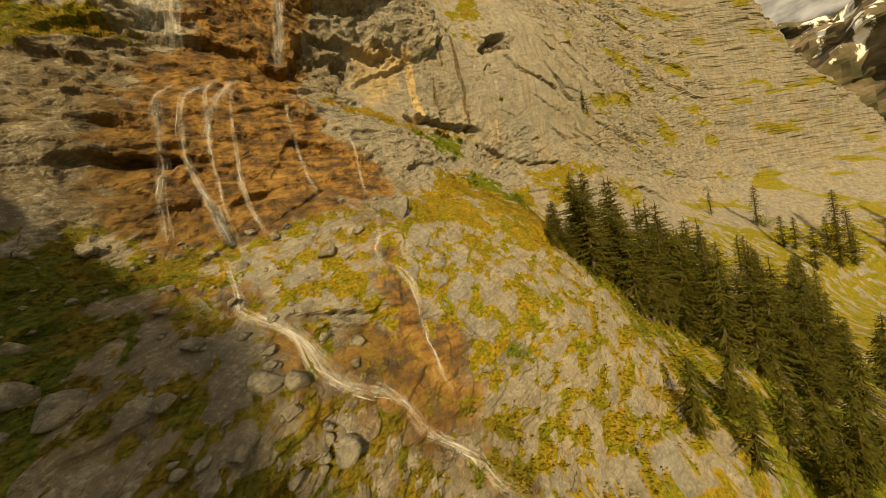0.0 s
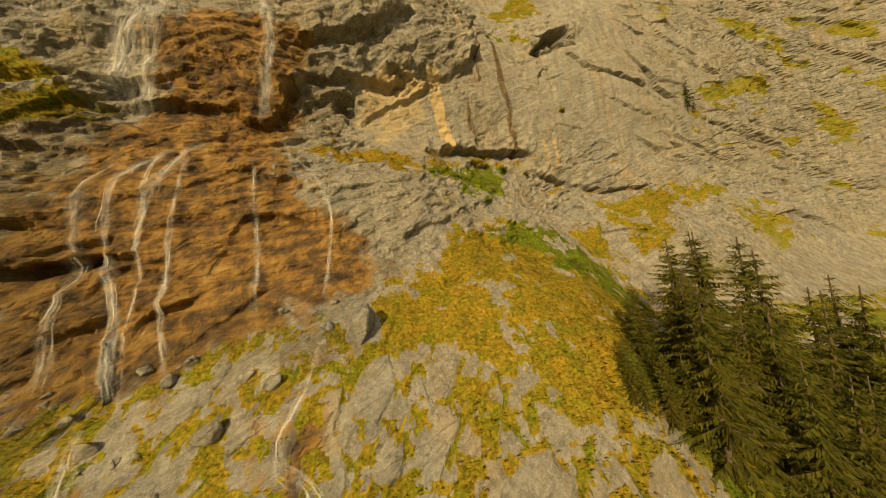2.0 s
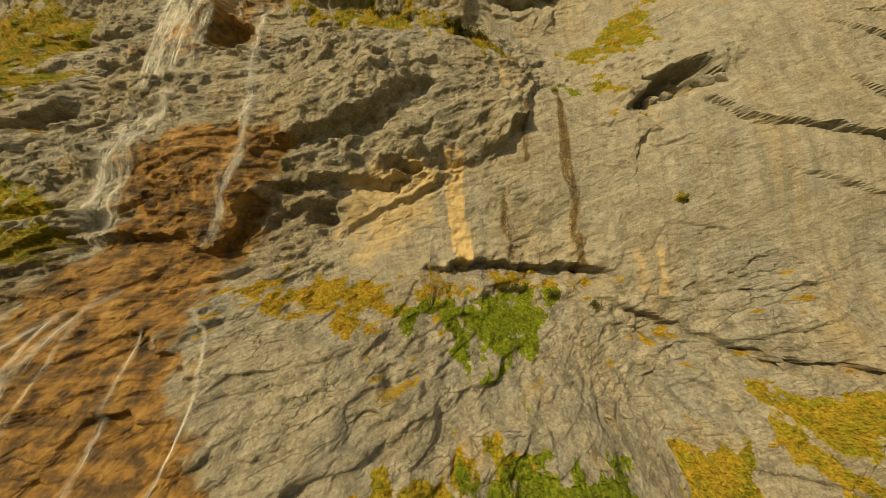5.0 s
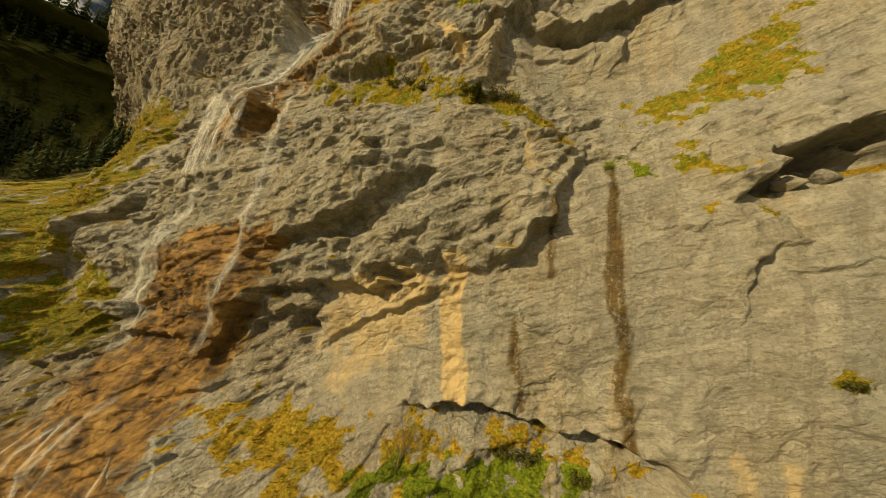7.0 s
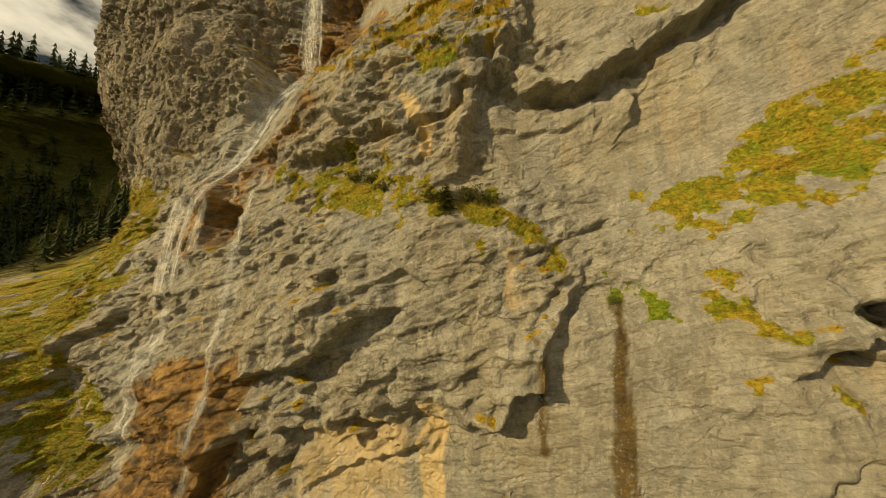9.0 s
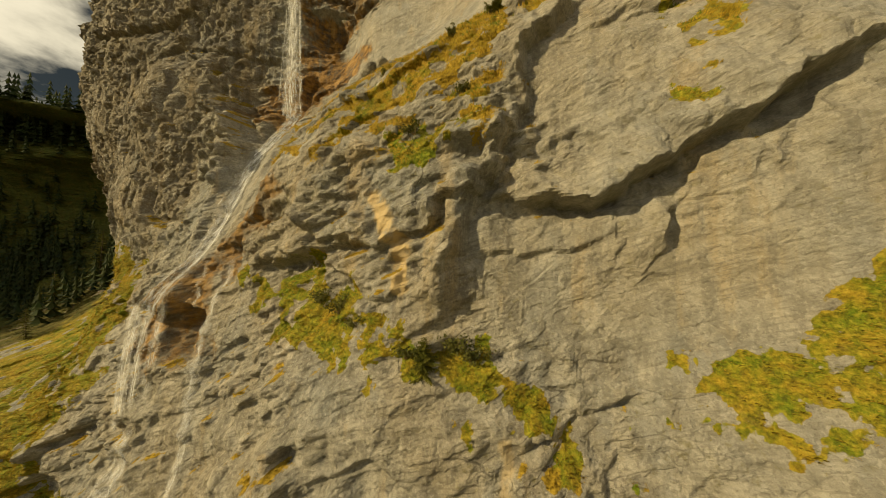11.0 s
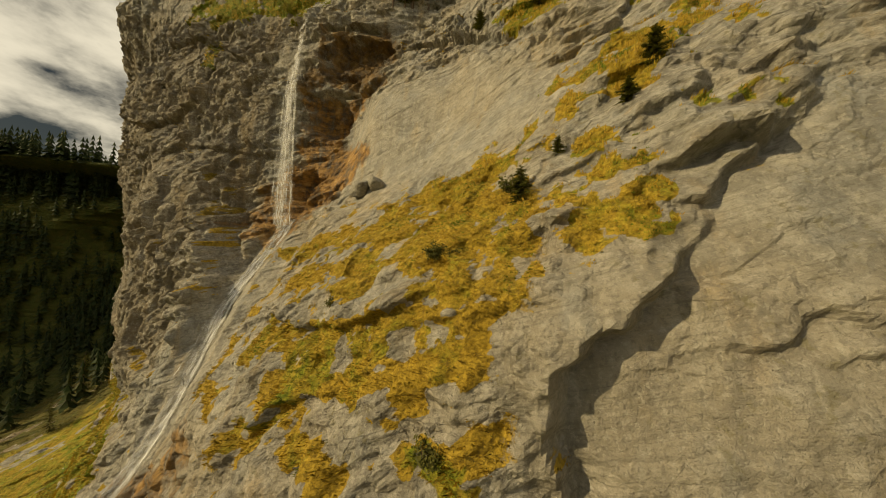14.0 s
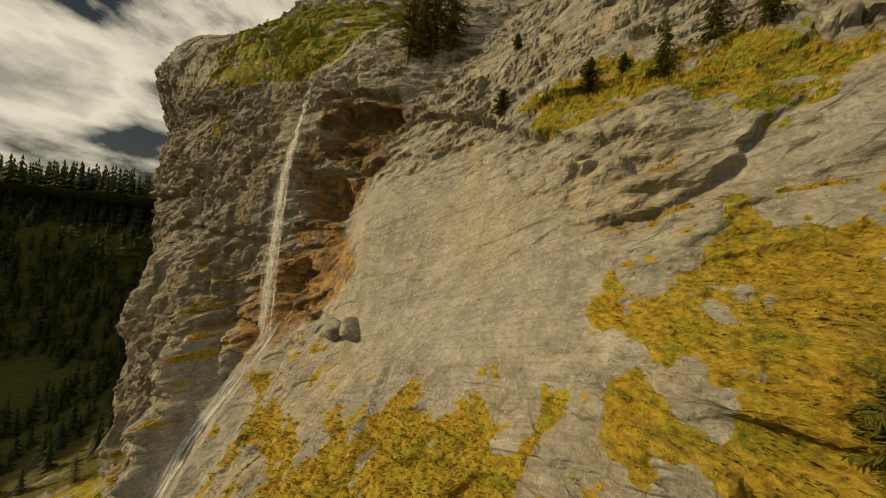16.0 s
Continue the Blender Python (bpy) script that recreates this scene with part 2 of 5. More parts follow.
def falling_water(name, thin):
    m = Mat(name, 0.7, 0.15)
    m.colour((0.88, 0.89, 0.90))
    through_it = m.node("ShaderNodeBsdfTranslucent", Color=(0.88, 0.89, 0.90, 1))
    both = m.node("ShaderNodeMixShader", Fac=0.25)
    clear = m.t.nodes.new("ShaderNodeBsdfTransparent")
    seen = m.t.nodes.new("ShaderNodeMixShader")
    m.link(m.p.outputs["BSDF"], both.inputs[1])
    m.link(through_it.outputs["BSDF"], both.inputs[2])
    m.link(clear.outputs["BSDF"], seen.inputs[1])
    m.link(both.outputs["Shader"], seen.inputs[2])
    m.link(seen.outputs["Shader"], m.t.nodes["Material Output"].inputs["Surface"])
    uv = m.t.nodes.new("ShaderNodeUVMap").outputs["UV"]
    s = m.node("ShaderNodeMapping", Scale=(3.2, 0.16, 1.0))
    m.link(uv, s.inputs["Vector"])
    n = m.noise(2.2, 6, 0.65, s.outputs["Vector"], 0.2)
    sep = m.t.nodes.new("ShaderNodeSeparateXYZ")
    m.link(uv, sep.inputs["Vector"])
    edge = m.attribute("edge").outputs["Fac"]
    clot = m.node("ShaderNodeMapping", Scale=(0.9, 0.45, 1.0))
    m.link(uv, clot.inputs["Vector"])
    lump = m.ease(m.noise(1.6, 4, 0.6, clot.outputs["Vector"], 0.4), 0.30, 0.62)
    a = m.math("MULTIPLY", m.math("MULTIPLY", m.ease(n, 0.38, 0.62), lump), edge)
    m.link(m.math("MULTIPLY", a, thin), seen.inputs["Fac"])
    return m.m


ROCK = limestone("limestone_zoned", True)
STONE = limestone("limestone", False)
BARK = plain("spruce_bark", (0.05, 0.035, 0.025), (0.16, 0.12, 0.09))
TWIG = plain("bare_twigs", (0.14, 0.10, 0.05), (0.28, 0.20, 0.10))
NEEDLES = leafy("spruce_needles", (0.032, 0.042, 0.008), (0.115, 0.112, 0.016), (0.12, 0.100, 0.018))
FAR_NEEDLES = leafy("far_spruce_needles", (0.010, 0.022, 0.010), (0.032, 0.055, 0.018), (0.07, 0.075, 0.02))
SHRUB_LEAF = leafy("dwarf_shrub_leaves", (0.035, 0.045, 0.010), (0.11, 0.105, 0.025))
LEAF = leafy("spring_leaves", (0.07, 0.12, 0.012), (0.20, 0.26, 0.03))
GOLD_GRASS = leafy("dry_grass", (0.27, 0.162, 0.020), (0.48, 0.315, 0.050), (0.27, 0.222, 0.025))
GREEN_GRASS = leafy("green_grass", (0.070, 0.110, 0.010), (0.17, 0.205, 0.022), (0.23, 0.20, 0.032))
WATER = falling_water("white_water", 0.68)
FULL = falling_water("full_water", 1.0)
VEIL = falling_water("thin_water", 0.52)


# ---- noise on arrays ----
def chance(i, j, s):
    h = (i.astype(np.int64) * 374761393 + j.astype(np.int64) * 668265263 + s * 2147483647 + 12345) & 0xFFFFFFFF
    h = ((h ^ (h >> 13)) * 1274126177) & 0xFFFFFFFF
    h = ((h ^ (h >> 16)) * 2246822519) & 0xFFFFFFFF
    return ((h ^ (h >> 15)) & 0xFFFFFF) / 16777215.0


def wave(x, y, s):
    i, j = np.floor(x), np.floor(y)
    fx, fy = x - i, y - j
    sx, sy = fx * fx * fx * (fx * (fx * 6 - 15) + 10), fy * fy * fy * (fy * (fy * 6 - 15) + 10)

    def corner(a, b):
        ang = chance(i + a, j + b, s) * 6.2832
        return np.cos(ang) * (fx - a) + np.sin(ang) * (fy - b)

    low = corner(0, 0) * (1 - sx) + corner(1, 0) * sx
    high = corner(0, 1) * (1 - sx) + corner(1, 1) * sx
    return (low * (1 - sy) + high * sy) * 1.5


def fbm(x, y, s, octaves=4, gain=0.5):
    total, amp = 0.0, 1.0
    for k in range(octaves):
        total = total + amp * wave(x, y, s + k)
        x, y, amp = x * 2.03 + 7.1, y * 2.03 - 3.7, amp * gain
    return total


def cells(x, y, s):
    """Nearest of scattered points: distance to the border, two random numbers of the cell and the way from its centre."""
    i, j = np.floor(x), np.floor(y)
    best = np.full(x.shape, 9.0)
    second = np.full(x.shape, 9.0)
    out = [np.zeros(x.shape) for _ in range(4)]
    after = [np.zeros(x.shape) for _ in range(4)]
    for a in (-1, 0, 1):
        for b in (-1, 0, 1):
            dx = x - (i + a + chance(i + a, j + b, s))
            dy = y - (j + b + chance(i + a, j + b, s + 1))
            d = np.sqrt(dx * dx + dy * dy)
            ident = chance(i + a, j + b, s + 2)
            values = (ident, (ident * 7.31) % 1.0, dx, dy)
            near, next_near = d < best, (d >= best) & (d < second)
            for o, p, v in zip(out, after, values):
                p[near] = o[near]
                p[next_near] = v[next_near]
                o[near] = v[near]
            second = np.where(near, best, np.minimum(second, d))
            best = np.where(near, d, best)
    return second - best, *out, after


def blocks(x, y, s, deep, size, bevel, groove):
    """Flat tilted blocks, each at its own level, with bevelled steps and some open joints between them."""
    gap, *own, after = cells(x, y, s)
    level = [((r1 - 0.5) + 1.1 * dx * (r2 - 0.5) + 0.9 * dy * (r1 * r2 - 0.4)) * deep for r1, r2, dx, dy in (own, after)]
    t = ease(gap, 0.0, bevel / size)
    return level[0] * (0.5 + 0.5 * t) + level[1] * (0.5 - 0.5 * t) + groove * (own[1] > 0.6) * deep * (1 - t)


def ease(v, lo, hi):
    t = np.clip((v - lo) / (hi - lo), 0, 1)
    return t * t * (3 - 2 * t)


# ---- the cliff's large form: upright sections through it ----
HEIGHTS = np.array([-60, 0, 14, 24, 31, 37, 44, 52, 59, 66, 72, 78, 83, 88, 92, 96, 104, 109, 114, 120, 126, 145, 180])
RIBS = {}


def rib(u, depths):
    """A section: how far back the rock lies at each of HEIGHTS."""
    RIBS[u] = depths


rib(-300, [-300, -260, -250, -240, -230, -220, -210, -200, -190, -180, -173.9, -170, -168.6, -168, -166.5, -165, -160, -153.0, -146, -140, 80, 500, 1400])
rib(-180, [-160, -120, -110, -100, -92, -85, -78, -65, -54.5, -45, -41.4, -40, -38.8, -38, -37.0, -36, -34, -29.0, -24, -18, 190, 600, 1500])
rib(-130, [-110, -75, -65, -55, -47, -40, -32, -18, -6.1, 5, 9.9, 12, 12.9, 13, 13.5, 14, 15, 19.5, 24, 30, 230, 700, 1600])
rib(-95, [-90, -50, -40, -32, -25, -18, -8, 12, 25.9, 38, 42.5, 44, 45.3, 46, 46.5, 47, 48, 52.0, 56, 62, 260, 800, 1700])
rib(-66, [-84, -55, -45, -36, -30, -22, -12, 10, 27.9, 45, 53.4, 60, 70.6, 80, 83.0, 86, 90, 92.0, 93.9, 99.9, 106, 150, 260])
# Low in the next five ribs: an unseen spur added to shade the apron.
rib(-58, [-84, -66, -58, -52, -47, -42, -32, -6, 15.8, 36, 45.2, 49, 49.7, 48.5, 47.3, 46, 44.3, 43.6, 43.2, 43.4, 44.0, 58, 190])
rib(-46, [-84, -72, -64, -58, -52, -48, -36, -10, 13.9, 36, 44.5, 47, 47.1, 45.5, 44.5, 43.5, 42.5, 42.1, 42, 41.9, 42.6, 47.4, 130.1])
rib(-36, [-84, -70, -62, -56, -50, -46, -34, -8, 14.9, 35.5, 42.3, 43.5, 43.3, 42, 41.7, 41.6, 41.6, 41.5, 41.5, 41.8, 42.6, 46.4, 105.1])
rib(-29, [-84.5, -60, -48, -40, -34, -26, -16, 8, 23.2, 36, 39.8, 40, 39.9, 39.5, 39.9, 40.6, 41.2, 40.9, 41.2, 41.2, 43.3, 50.2, 100.1])
rib(-20, [-85, -12, -2, 5, 12, 18, 25.1, 30, 31.6, 33.5, 36.1, 38.5, 38.9, 39, 39.6, 40.1, 40.7, 42.9, 44.2, 43.7, 45.6, 51.2, 80.1])
rib(-10, [-85, -6, 8.5, 10.5, 20.6, 24.9, 27.9, 32.1, 32.3, 33.4, 35.5, 37.9, 38.8, 40.5, 42.1, 42.7, 47.6, 48.1, 47.3, 47.5, 49.3, 55.3, 82])
rib(0, [-85, -7, 8.5, 12.8, 21.2, 25.5, 27.4, 30.9, 31.1, 32.5, 33.5, 36, 36.8, 38.6, 41.7, 44.5, 50.3, 52.6, 54, 53.5, 53.7, 62.9, 90])
rib(8, [-85, -8.5, 6.9, 13, 17.8, 23.7, 27.5, 32.1, 32.3, 33.3, 34.3, 35.9, 35.9, 36.6, 39.4, 42.8, 48.5, 50, 51.2, 54.5, 58.7, 67.9, 94])
rib(16, [-85, -9, 6.1, 9.8, 16.8, 23.3, 26.8, 33.6, 33.4, 31.4, 33.2, 35.4, 35.4, 36, 38, 40.5, 47.9, 50.7, 52.3, 54.6, 57.9, 70, 95])
rib(24, [-85, -10.5, 3.2, 10.1, 15.7, 24.2, 29.5, 34.7, 34.2, 32.9, 33.3, 35, 36.3, 37.1, 37.7, 39.3, 45.7, 48.7, 51.1, 53.6, 57, 70, 95])
rib(32, [-85, -11.5, 4.5, 12.5, 19.5, 24.8, 31.5, 35, 33.5, 33.5, 35.3, 37.3, 37.6, 38.9, 39.5, 40.5, 44.3, 47, 50.7, 54.1, 58.5, 70, 95])
rib(40, [-85, -12.5, 4.5, 14, 23, 28.8, 34, 33.5, 32.8, 33.7, 35.1, 37.5, 38, 38, 39.4, 41.5, 45.1, 47.2, 50, 54.4, 59.5, 70, 94])
rib(54, [-85, -14, 2, 12.5, 20.1, 24.3, 28.8, 31.3, 30.6, 30.7, 31.4, 32.6, 34.8, 37.1, 38.9, 40.5, 44, 46.7, 50, 54.2, 59, 70, 92])
rib(90, [-85, -14, 2, 12, 19.1, 22.3, 25.7, 26.7, 26.6, 26.8, 27.6, 28.5, 29.7, 31, 32.2, 33.5, 36, 37.8, 40, 42.5, 46, 58, 82])
rib(130, [-90, -30, -14, -3, 6, 11, 13.5, 15, 15.7, 16.5, 17.5, 18.5, 19.5, 20.5, 21.5, 22.5, 25, 26.6, 28.5, 30.8, 34, 45, 70])
rib(200, [-95, -70, -60, -50, -42, -33, -27, -23, -20.7, -18, -14.6, -11, -7.8, -5, -2.8, -1, 2, 3.8, 6, 8.4, 12, 25, 60])
rib(330, [-140, -110, -100, -90, -80, -70, -60, -40, -20.6, 0, 15.6, 30, 45.6, 60, 70.6, 80, 100, 109.4, 120, 134.4, 150, 180, 260])
RIB_U = np.array(sorted(RIBS))
RIB_W = np.array([RIBS[u] for u in RIB_U], float)


def weights(stations, x, plain_below=-1e9):
    """Shares of the stations at x: a smooth curve, straight from one to the next where x is below plain_below."""
    n = len(stations)
    s = np.clip(np.interp(x, stations, np.arange(n)), 0, n - 1 - 1e-9)
    i = s.astype(int)
    t = s - i
    out = np.zeros((len(x), n))
    for k, v in enumerate((-0.5 * t + t * t - 0.5 * t**3, 1 - 2.5 * t * t + 1.5 * t**3, 0.5 * t + 2 * t * t - 1.5 * t**3, -0.5 * t * t + 0.5 * t**3)):
        v = np.where(x < plain_below, (0 * t, 1 - t, t, 0 * t)[k], v)
        np.add.at(out, (np.arange(len(x)), np.clip(i + k - 1, 0, n - 1)), v)
    return out


def to_line(pts, u, z):
    """Distance to a broken line, the side (plus on the left of its way), and how far beyond its ends."""
    best, side, over = np.full(u.shape, 1e9), np.zeros(u.shape), np.zeros(u.shape)
    last = len(pts) - 2
    for k, ((u0, z0), (u1, z1)) in enumerate(zip(pts[:-1], pts[1:])):
        du, dz = u1 - u0, z1 - z0
        long = math.hypot(du, dz) + 1e-9
        raw = ((u - u0) * du + (z - z0) * dz) / long**2
        t = np.clip(raw, 0, 1)
        d = np.hypot(u - u0 - t * du, z - z0 - t * dz)
        near = d < best
        best = np.where(near, d, best)
        side = np.where(near, np.sign(du * (z - z0) - dz * (u - u0)), side)
        past = np.zeros(u.shape)
        if k == 0:
            past = np.maximum(past, -raw * long)
        if k == last:
            past = np.maximum(past, (raw - 1) * long)
        over = np.where(near, past, over)
    return best, side, over


def in_area(pts, u, z):
    """Metres inside (plus) or outside (minus) a closed outline."""
    d, *_ = to_line([*pts, pts[0]], u, z)
    inside = np.zeros(u.shape, bool)
    for (u0, z0), (u1, z1) in zip(pts, [*pts[1:], pts[0]]):
        if z0 != z1:
            inside ^= ((z0 > z) != (z1 > z)) & (u < (u1 - u0) * (z - z0) / (z1 - z0) + u0)
    return np.where(inside, d, -d)


# ledges and edges
EDGES = []


def edge(line, proud, fade, hollow, reach):
    """A step in the rock: how far it stands proud on the left of the line, over how many metres that fades, the hollow on its right, its reach."""
    EDGES.append((line, proud, fade, hollow, reach))


edge([(23.0, 51.0), (27.2, 51.7), (29.8, 51.3), (32.9, 51.3), (34.9, 51.5), (36.3, 51.2), (37.6, 50.9)], 1.0, 5, 1.9, 1.0)
edge([(38.6, 48.3), (45.1, 46.0), (48.7, 44.4), (56.1, 44.5)], 0.5, 5, 1.0, 0.8)
edge([(27.5, 61.3), (28.9, 62.5), (29.6, 64.1), (30.8, 64.5), (30.8, 66.1), (31.7, 68.3), (32.5, 70.0)], 1.4, 4, 0.3, 0.8)
edge([(8.2, 60.4), (10.7, 61.8), (13.3, 62.7), (16.1, 63.6), (17.7, 65.0), (18.8, 66.1), (19.3, 66.7), (20.8, 67.3)], 1.2, 4, 0.9, 1.4)
edge([(21.6, 61.2), (23.0, 61.9), (24.1, 60.9), (26.2, 61.0), (27.5, 61.3)], 0.5, 1.5, 0.3, 0.6)
edge([(7.8, 55.5), (9.0, 57.1), (12.3, 58.0), (14.9, 58.5), (18.0, 58.5), (20.8, 59.2)], 0.9, 3, 0.9, 0.8)
edge([(15.0, 53.7), (15.9, 55.0), (17.5, 55.7), (19.9, 57.0), (22.3, 58.3), (23.3, 58.9)], 0.5, 1.5, 0.45, 0.6)
edge([(8.1, 53.0), (9.7, 55.1), (11.5, 56.2), (13.6, 55.9), (14.3, 55.1)], 0.5, 2, 0.9, 0.7)
edge([(3.3, 52.1), (5.5, 51.2), (6.6, 51.9), (6.9, 53.3), (8.3, 55.6)], 1.0, 3, 1.2, 1.0)
edge([(40.8, 60.9), (41.0, 61.9), (41.4, 62.9), (42.1, 63.7), (42.7, 64.0)], 0.7, 3, 0.2, 0.5)
edge([(42.7, 62.8), (44.0, 62.8), (44.7, 63.1), (45.8, 63.4)], 0.15, 2, 0.35, 0.3)
edge([(35.0, 65.5), (36.8, 64.8), (38.2, 64.7), (39.7, 65.1)], 0.15, 2, 0.25, 0.3)
edge([(41.6, 67.6), (43.6, 69.5), (44.3, 70.4), (45.7, 71.2), (46.6, 71.3), (47.9, 71.0), (48.4, 70.6)], 1.3, 4, 2.4, 1.6)
edge([(12.6, 83.5), (15.4, 81.2), (18.5, 81.6)], 0.8, 1.5, 0.6, 0.5)
edge([(10.3, 81.1), (13.9, 79.8), (15.9, 79.6), (18.9, 78.7)], 0.4, 1.5, 0.5, 0.4)
edge([(24.8, 75.9), (25.1, 77.3), (25.3, 79.0), (25.8, 81.3), (26.0, 83.4), (27.3, 85.7), (27.2, 86.6), (28.8, 89.4)], 0.4, 4, 0.3, 0.6)
edge([(28.5, 83.9), (30.2, 84.0), (31.5, 83.6), (32.5, 83.5), (33.6, 84.0), (34.8, 84.7), (35.7, 85.4), (36.6, 86.1), (36.9, 86.6), (39.3, 87.6), (41.1, 89.2), (43.0, 90.4)], 0.9, 6, 1.7, 2.4)
edge([(26.0, 80.4), (27.3, 80.6), (29.3, 80.6), (31.4, 80.9), (32.8, 81.4), (33.6, 81.9)], 0.25, 3, 0.35, 0.35)
edge([(33.5, 79.8), (33.7, 80.5), (34.0, 81.3), (33.7, 81.6), (33.6, 82.4), (33.6, 83.4)], 0.15, 2, 0.35, 0.3)
edge([(35.5, 80.5), (35.9, 81.1), (36.3, 81.9), (36.5, 82.6), (36.2, 83.1), (36.7, 83.7)], 0.8, 3, 0.3, 0.6)
edge([(25.3, 79.1), (25.3, 80.2), (25.9, 82.3), (25.9, 83.9), (26.6, 84.6), (27.6, 85.5), (27.9, 86.4), (27.7, 87.2), (28.4, 88.2), (28.5, 89.1), (29.1, 90.2), (28.8, 92.1), (28.7, 93.2), (28.8, 94.3), (29.4, 95.3), (30.7, 95.8), (31.0, 96.7), (32.2, 98.5)], 1.2, 4, 0.25, 0.6)
edge([(31.2, 101.0), (32.0, 101.5), (33.3, 102.2), (34.3, 102.7), (35.1, 103.4)], 0.9, 5, 0.8, 0.6)
edge([(31.5, 99.8), (32.6, 99.8), (34.4, 102.4), (35.5, 103.3)], 0.7, 4, 0.6, 0.5)
edge([(36.2, 96.1), (37.1, 96.4), (38.5, 97.5), (39.7, 98.4), (41.2, 99.3), (42.3, 99.8)], 0.8, 4, 0.7, 0.6)
edge([(32.1, 95.2), (33.7, 95.8), (34.9, 96.6), (36.1, 96.3)], 0.2, 2, 0.3, 0.3)
edge([(24.7, 86.7), (25.6, 86.5), (26.7, 87.2), (27.8, 87.7)], 0.5, 2.5, 0.35, 0.4)
edge([(23.1, 88.7), (24.2, 89.4), (25.0, 89.8), (25.3, 90.2)], 0.3, 1.5, 0.3, 0.3)
edge([(14.8, 86.5), (17.2, 86.8), (19.4, 87.1), (21.4, 87.8)], 0.25, 1.5, 0.25, 0.3)
edge([(9.7, 79.2), (13.9, 80.1), (16.3, 80.8), (19.0, 81.1), (20.4, 80.9), (23.6, 81.9), (24.0, 82.4), (24.7, 83.9), (25.7, 84.2)], 0.8, 3, 0.7, 0.6)
edge([(18.3, 93.6), (21.2, 94.6), (22.1, 95.0), (23.3, 95.9), (24.4, 96.4)], 0.35, 2, 0.35, 0.35)
edge([(27.8, 98.2), (28.9, 98.3), (29.5, 98.8)], 0.2, 2, 0.25, 0.3)
edge([(-3.2, 88.2), (-2.7, 89.0), (-3.0, 90.9), (-6.0, 95.6), (-10.7, 101.2)], 1.8, 5, 0.6, 0.8)
edge([(5.2, 122.6), (8.0, 125.4), (15.3, 122.1), (20.8, 119.0), (25.6, 116.9), (27.8, 116.9)], 0.7, 3, 0.5, 0.6)
edge([(30.7, 102.3), (31.8, 103.1), (33.0, 103.7), (33.8, 103.9), (34.5, 104.7), (35.2, 105.4)], 0.3, 2, 0.3, 0.3)
edge([(28.5, 113.1), (29.4, 114.3), (30.3, 115.4), (31.5, 117.5)], 0.4, 2, 0.5, 0.4)
edge([(1.4, 27.6), (2.7, 27.6), (4.4, 27.1), (6.5, 26.9)], 0.7, 2.5, 0.9, 0.6)
edge([(1.5, 27.1), (3.6, 26.4), (5.2, 26.3), (7.0, 26.3)], 0.4, 2, 0.6, 0.4)
edge([(6.0, 25.8), (7.6, 25.8), (9.1, 25.4)], 0.4, 2, 0.5, 0.4)
edge([(-6.0, 39.2), (-4.8, 39.4), (-3.8, 39.6), (-0.4, 39.6)], 0.4, 2.5, 0.7, 0.45)
edge([(1.5, 38.5), (2.5, 39.0), (4.6, 39.3)], 0.3, 2, 0.35, 0.35)
edge([(4.2, 41.8), (6.3, 41.6), (8.3, 41.7)], 0.25, 2, 0.3, 0.3)
edge([(5.1, 37.2), (6.9, 37.6), (9.2, 37.8)], 0.3, 2, 0.3, 0.3)
edge([(5.1, 45.7), (6.6, 44.8), (7.5, 45.0), (8.0, 44.5)], 0.6, 2, 0.5, 0.4)
edge([(-8.0, 41.9), (-6.7, 42.0), (-5.3, 41.7)], 0.7, 3, 1.1, 0.7)
edge([(-7.7, 38.9), (-6.7, 39.2), (-5.7, 39.4), (-2.7, 39.5)], 0.6, 3, 1.0, 0.6)
edge([(-9.5, 48.0), (-8.2, 48.1), (-6.1, 47.8)], 0.5, 3, 0.8, 0.6)
edge([(-9.0, 53.1), (-7.3, 52.3), (-5.8, 52.6), (-3.1, 54.2)], 0.5, 3, 0.7, 0.6)
edge([(-6.7, 52.4), (-4.0, 51.7), (-1.0, 52.2), (2.5, 52.5)], 0.6, 3, 0.8, 0.6)
edge([(77.2, 57.1), (82.1, 55.4), (87.8, 53.2), (91.4, 51.7)], 0.4, 3, 0.5, 0.4)
edge([(53.2, 59.8), (57.4, 58.5), (62.6, 56.7)], 0.25, 3, 0.35, 0.35)
edge([(47.0, 68.1), (51.2, 64.5), (57.0, 63.3), (62.7, 62.8)], 0.5, 3, 0.5, 0.4)
edge([(84.4, 55.7), (89.8, 52.9), (100.4, 47.2), (114.9, 40.4)], 0.4, 4, 0.5, 0.5)
edge([(1.3, 92.8), (-4.6, 94.5), (-9.4, 99.3), (-12.5, 105.3)], 1.2, 5.0, 0.6, 1.0)
edge([(-20.8, 55.0), (-18.2, 56.3), (-15.0, 61.0), (-8.6, 64.3)], 0.7, 4.0, 0.7, 1.5)

edge([(-50.7, 120.2), (-28.6, 113.9), (-24.5, 114.7), (-18.6, 117.2)], 0.8, 3, 0.6, 0.6)
edge([(-14.3, 94.4), (-18.7, 99.2), (-18.8, 103.5), (-19.5, 106.6)], 0.5, 3, 0.5, 0.5)
edge([(-4.3, 89.9), (-3.6, 89.5), (-2.7, 89.2), (-3.2, 91.4)], 1.0, 3, 1.0, 0.8)
edge([(-30.1, 127.9), (-21.3, 127.5), (-13.0, 122.5)], 0.6, 3, 0.5, 0.5)
edge([(-20.7, 110.8), (-13.9, 109.8), (-8.4, 109.6)], 0.5, 3, 0.4, 0.5)
edge([(-13.2, 82.8), (-17.7, 84.8), (-18.4, 89.7)], 0.5, 3, 0.5, 0.5)
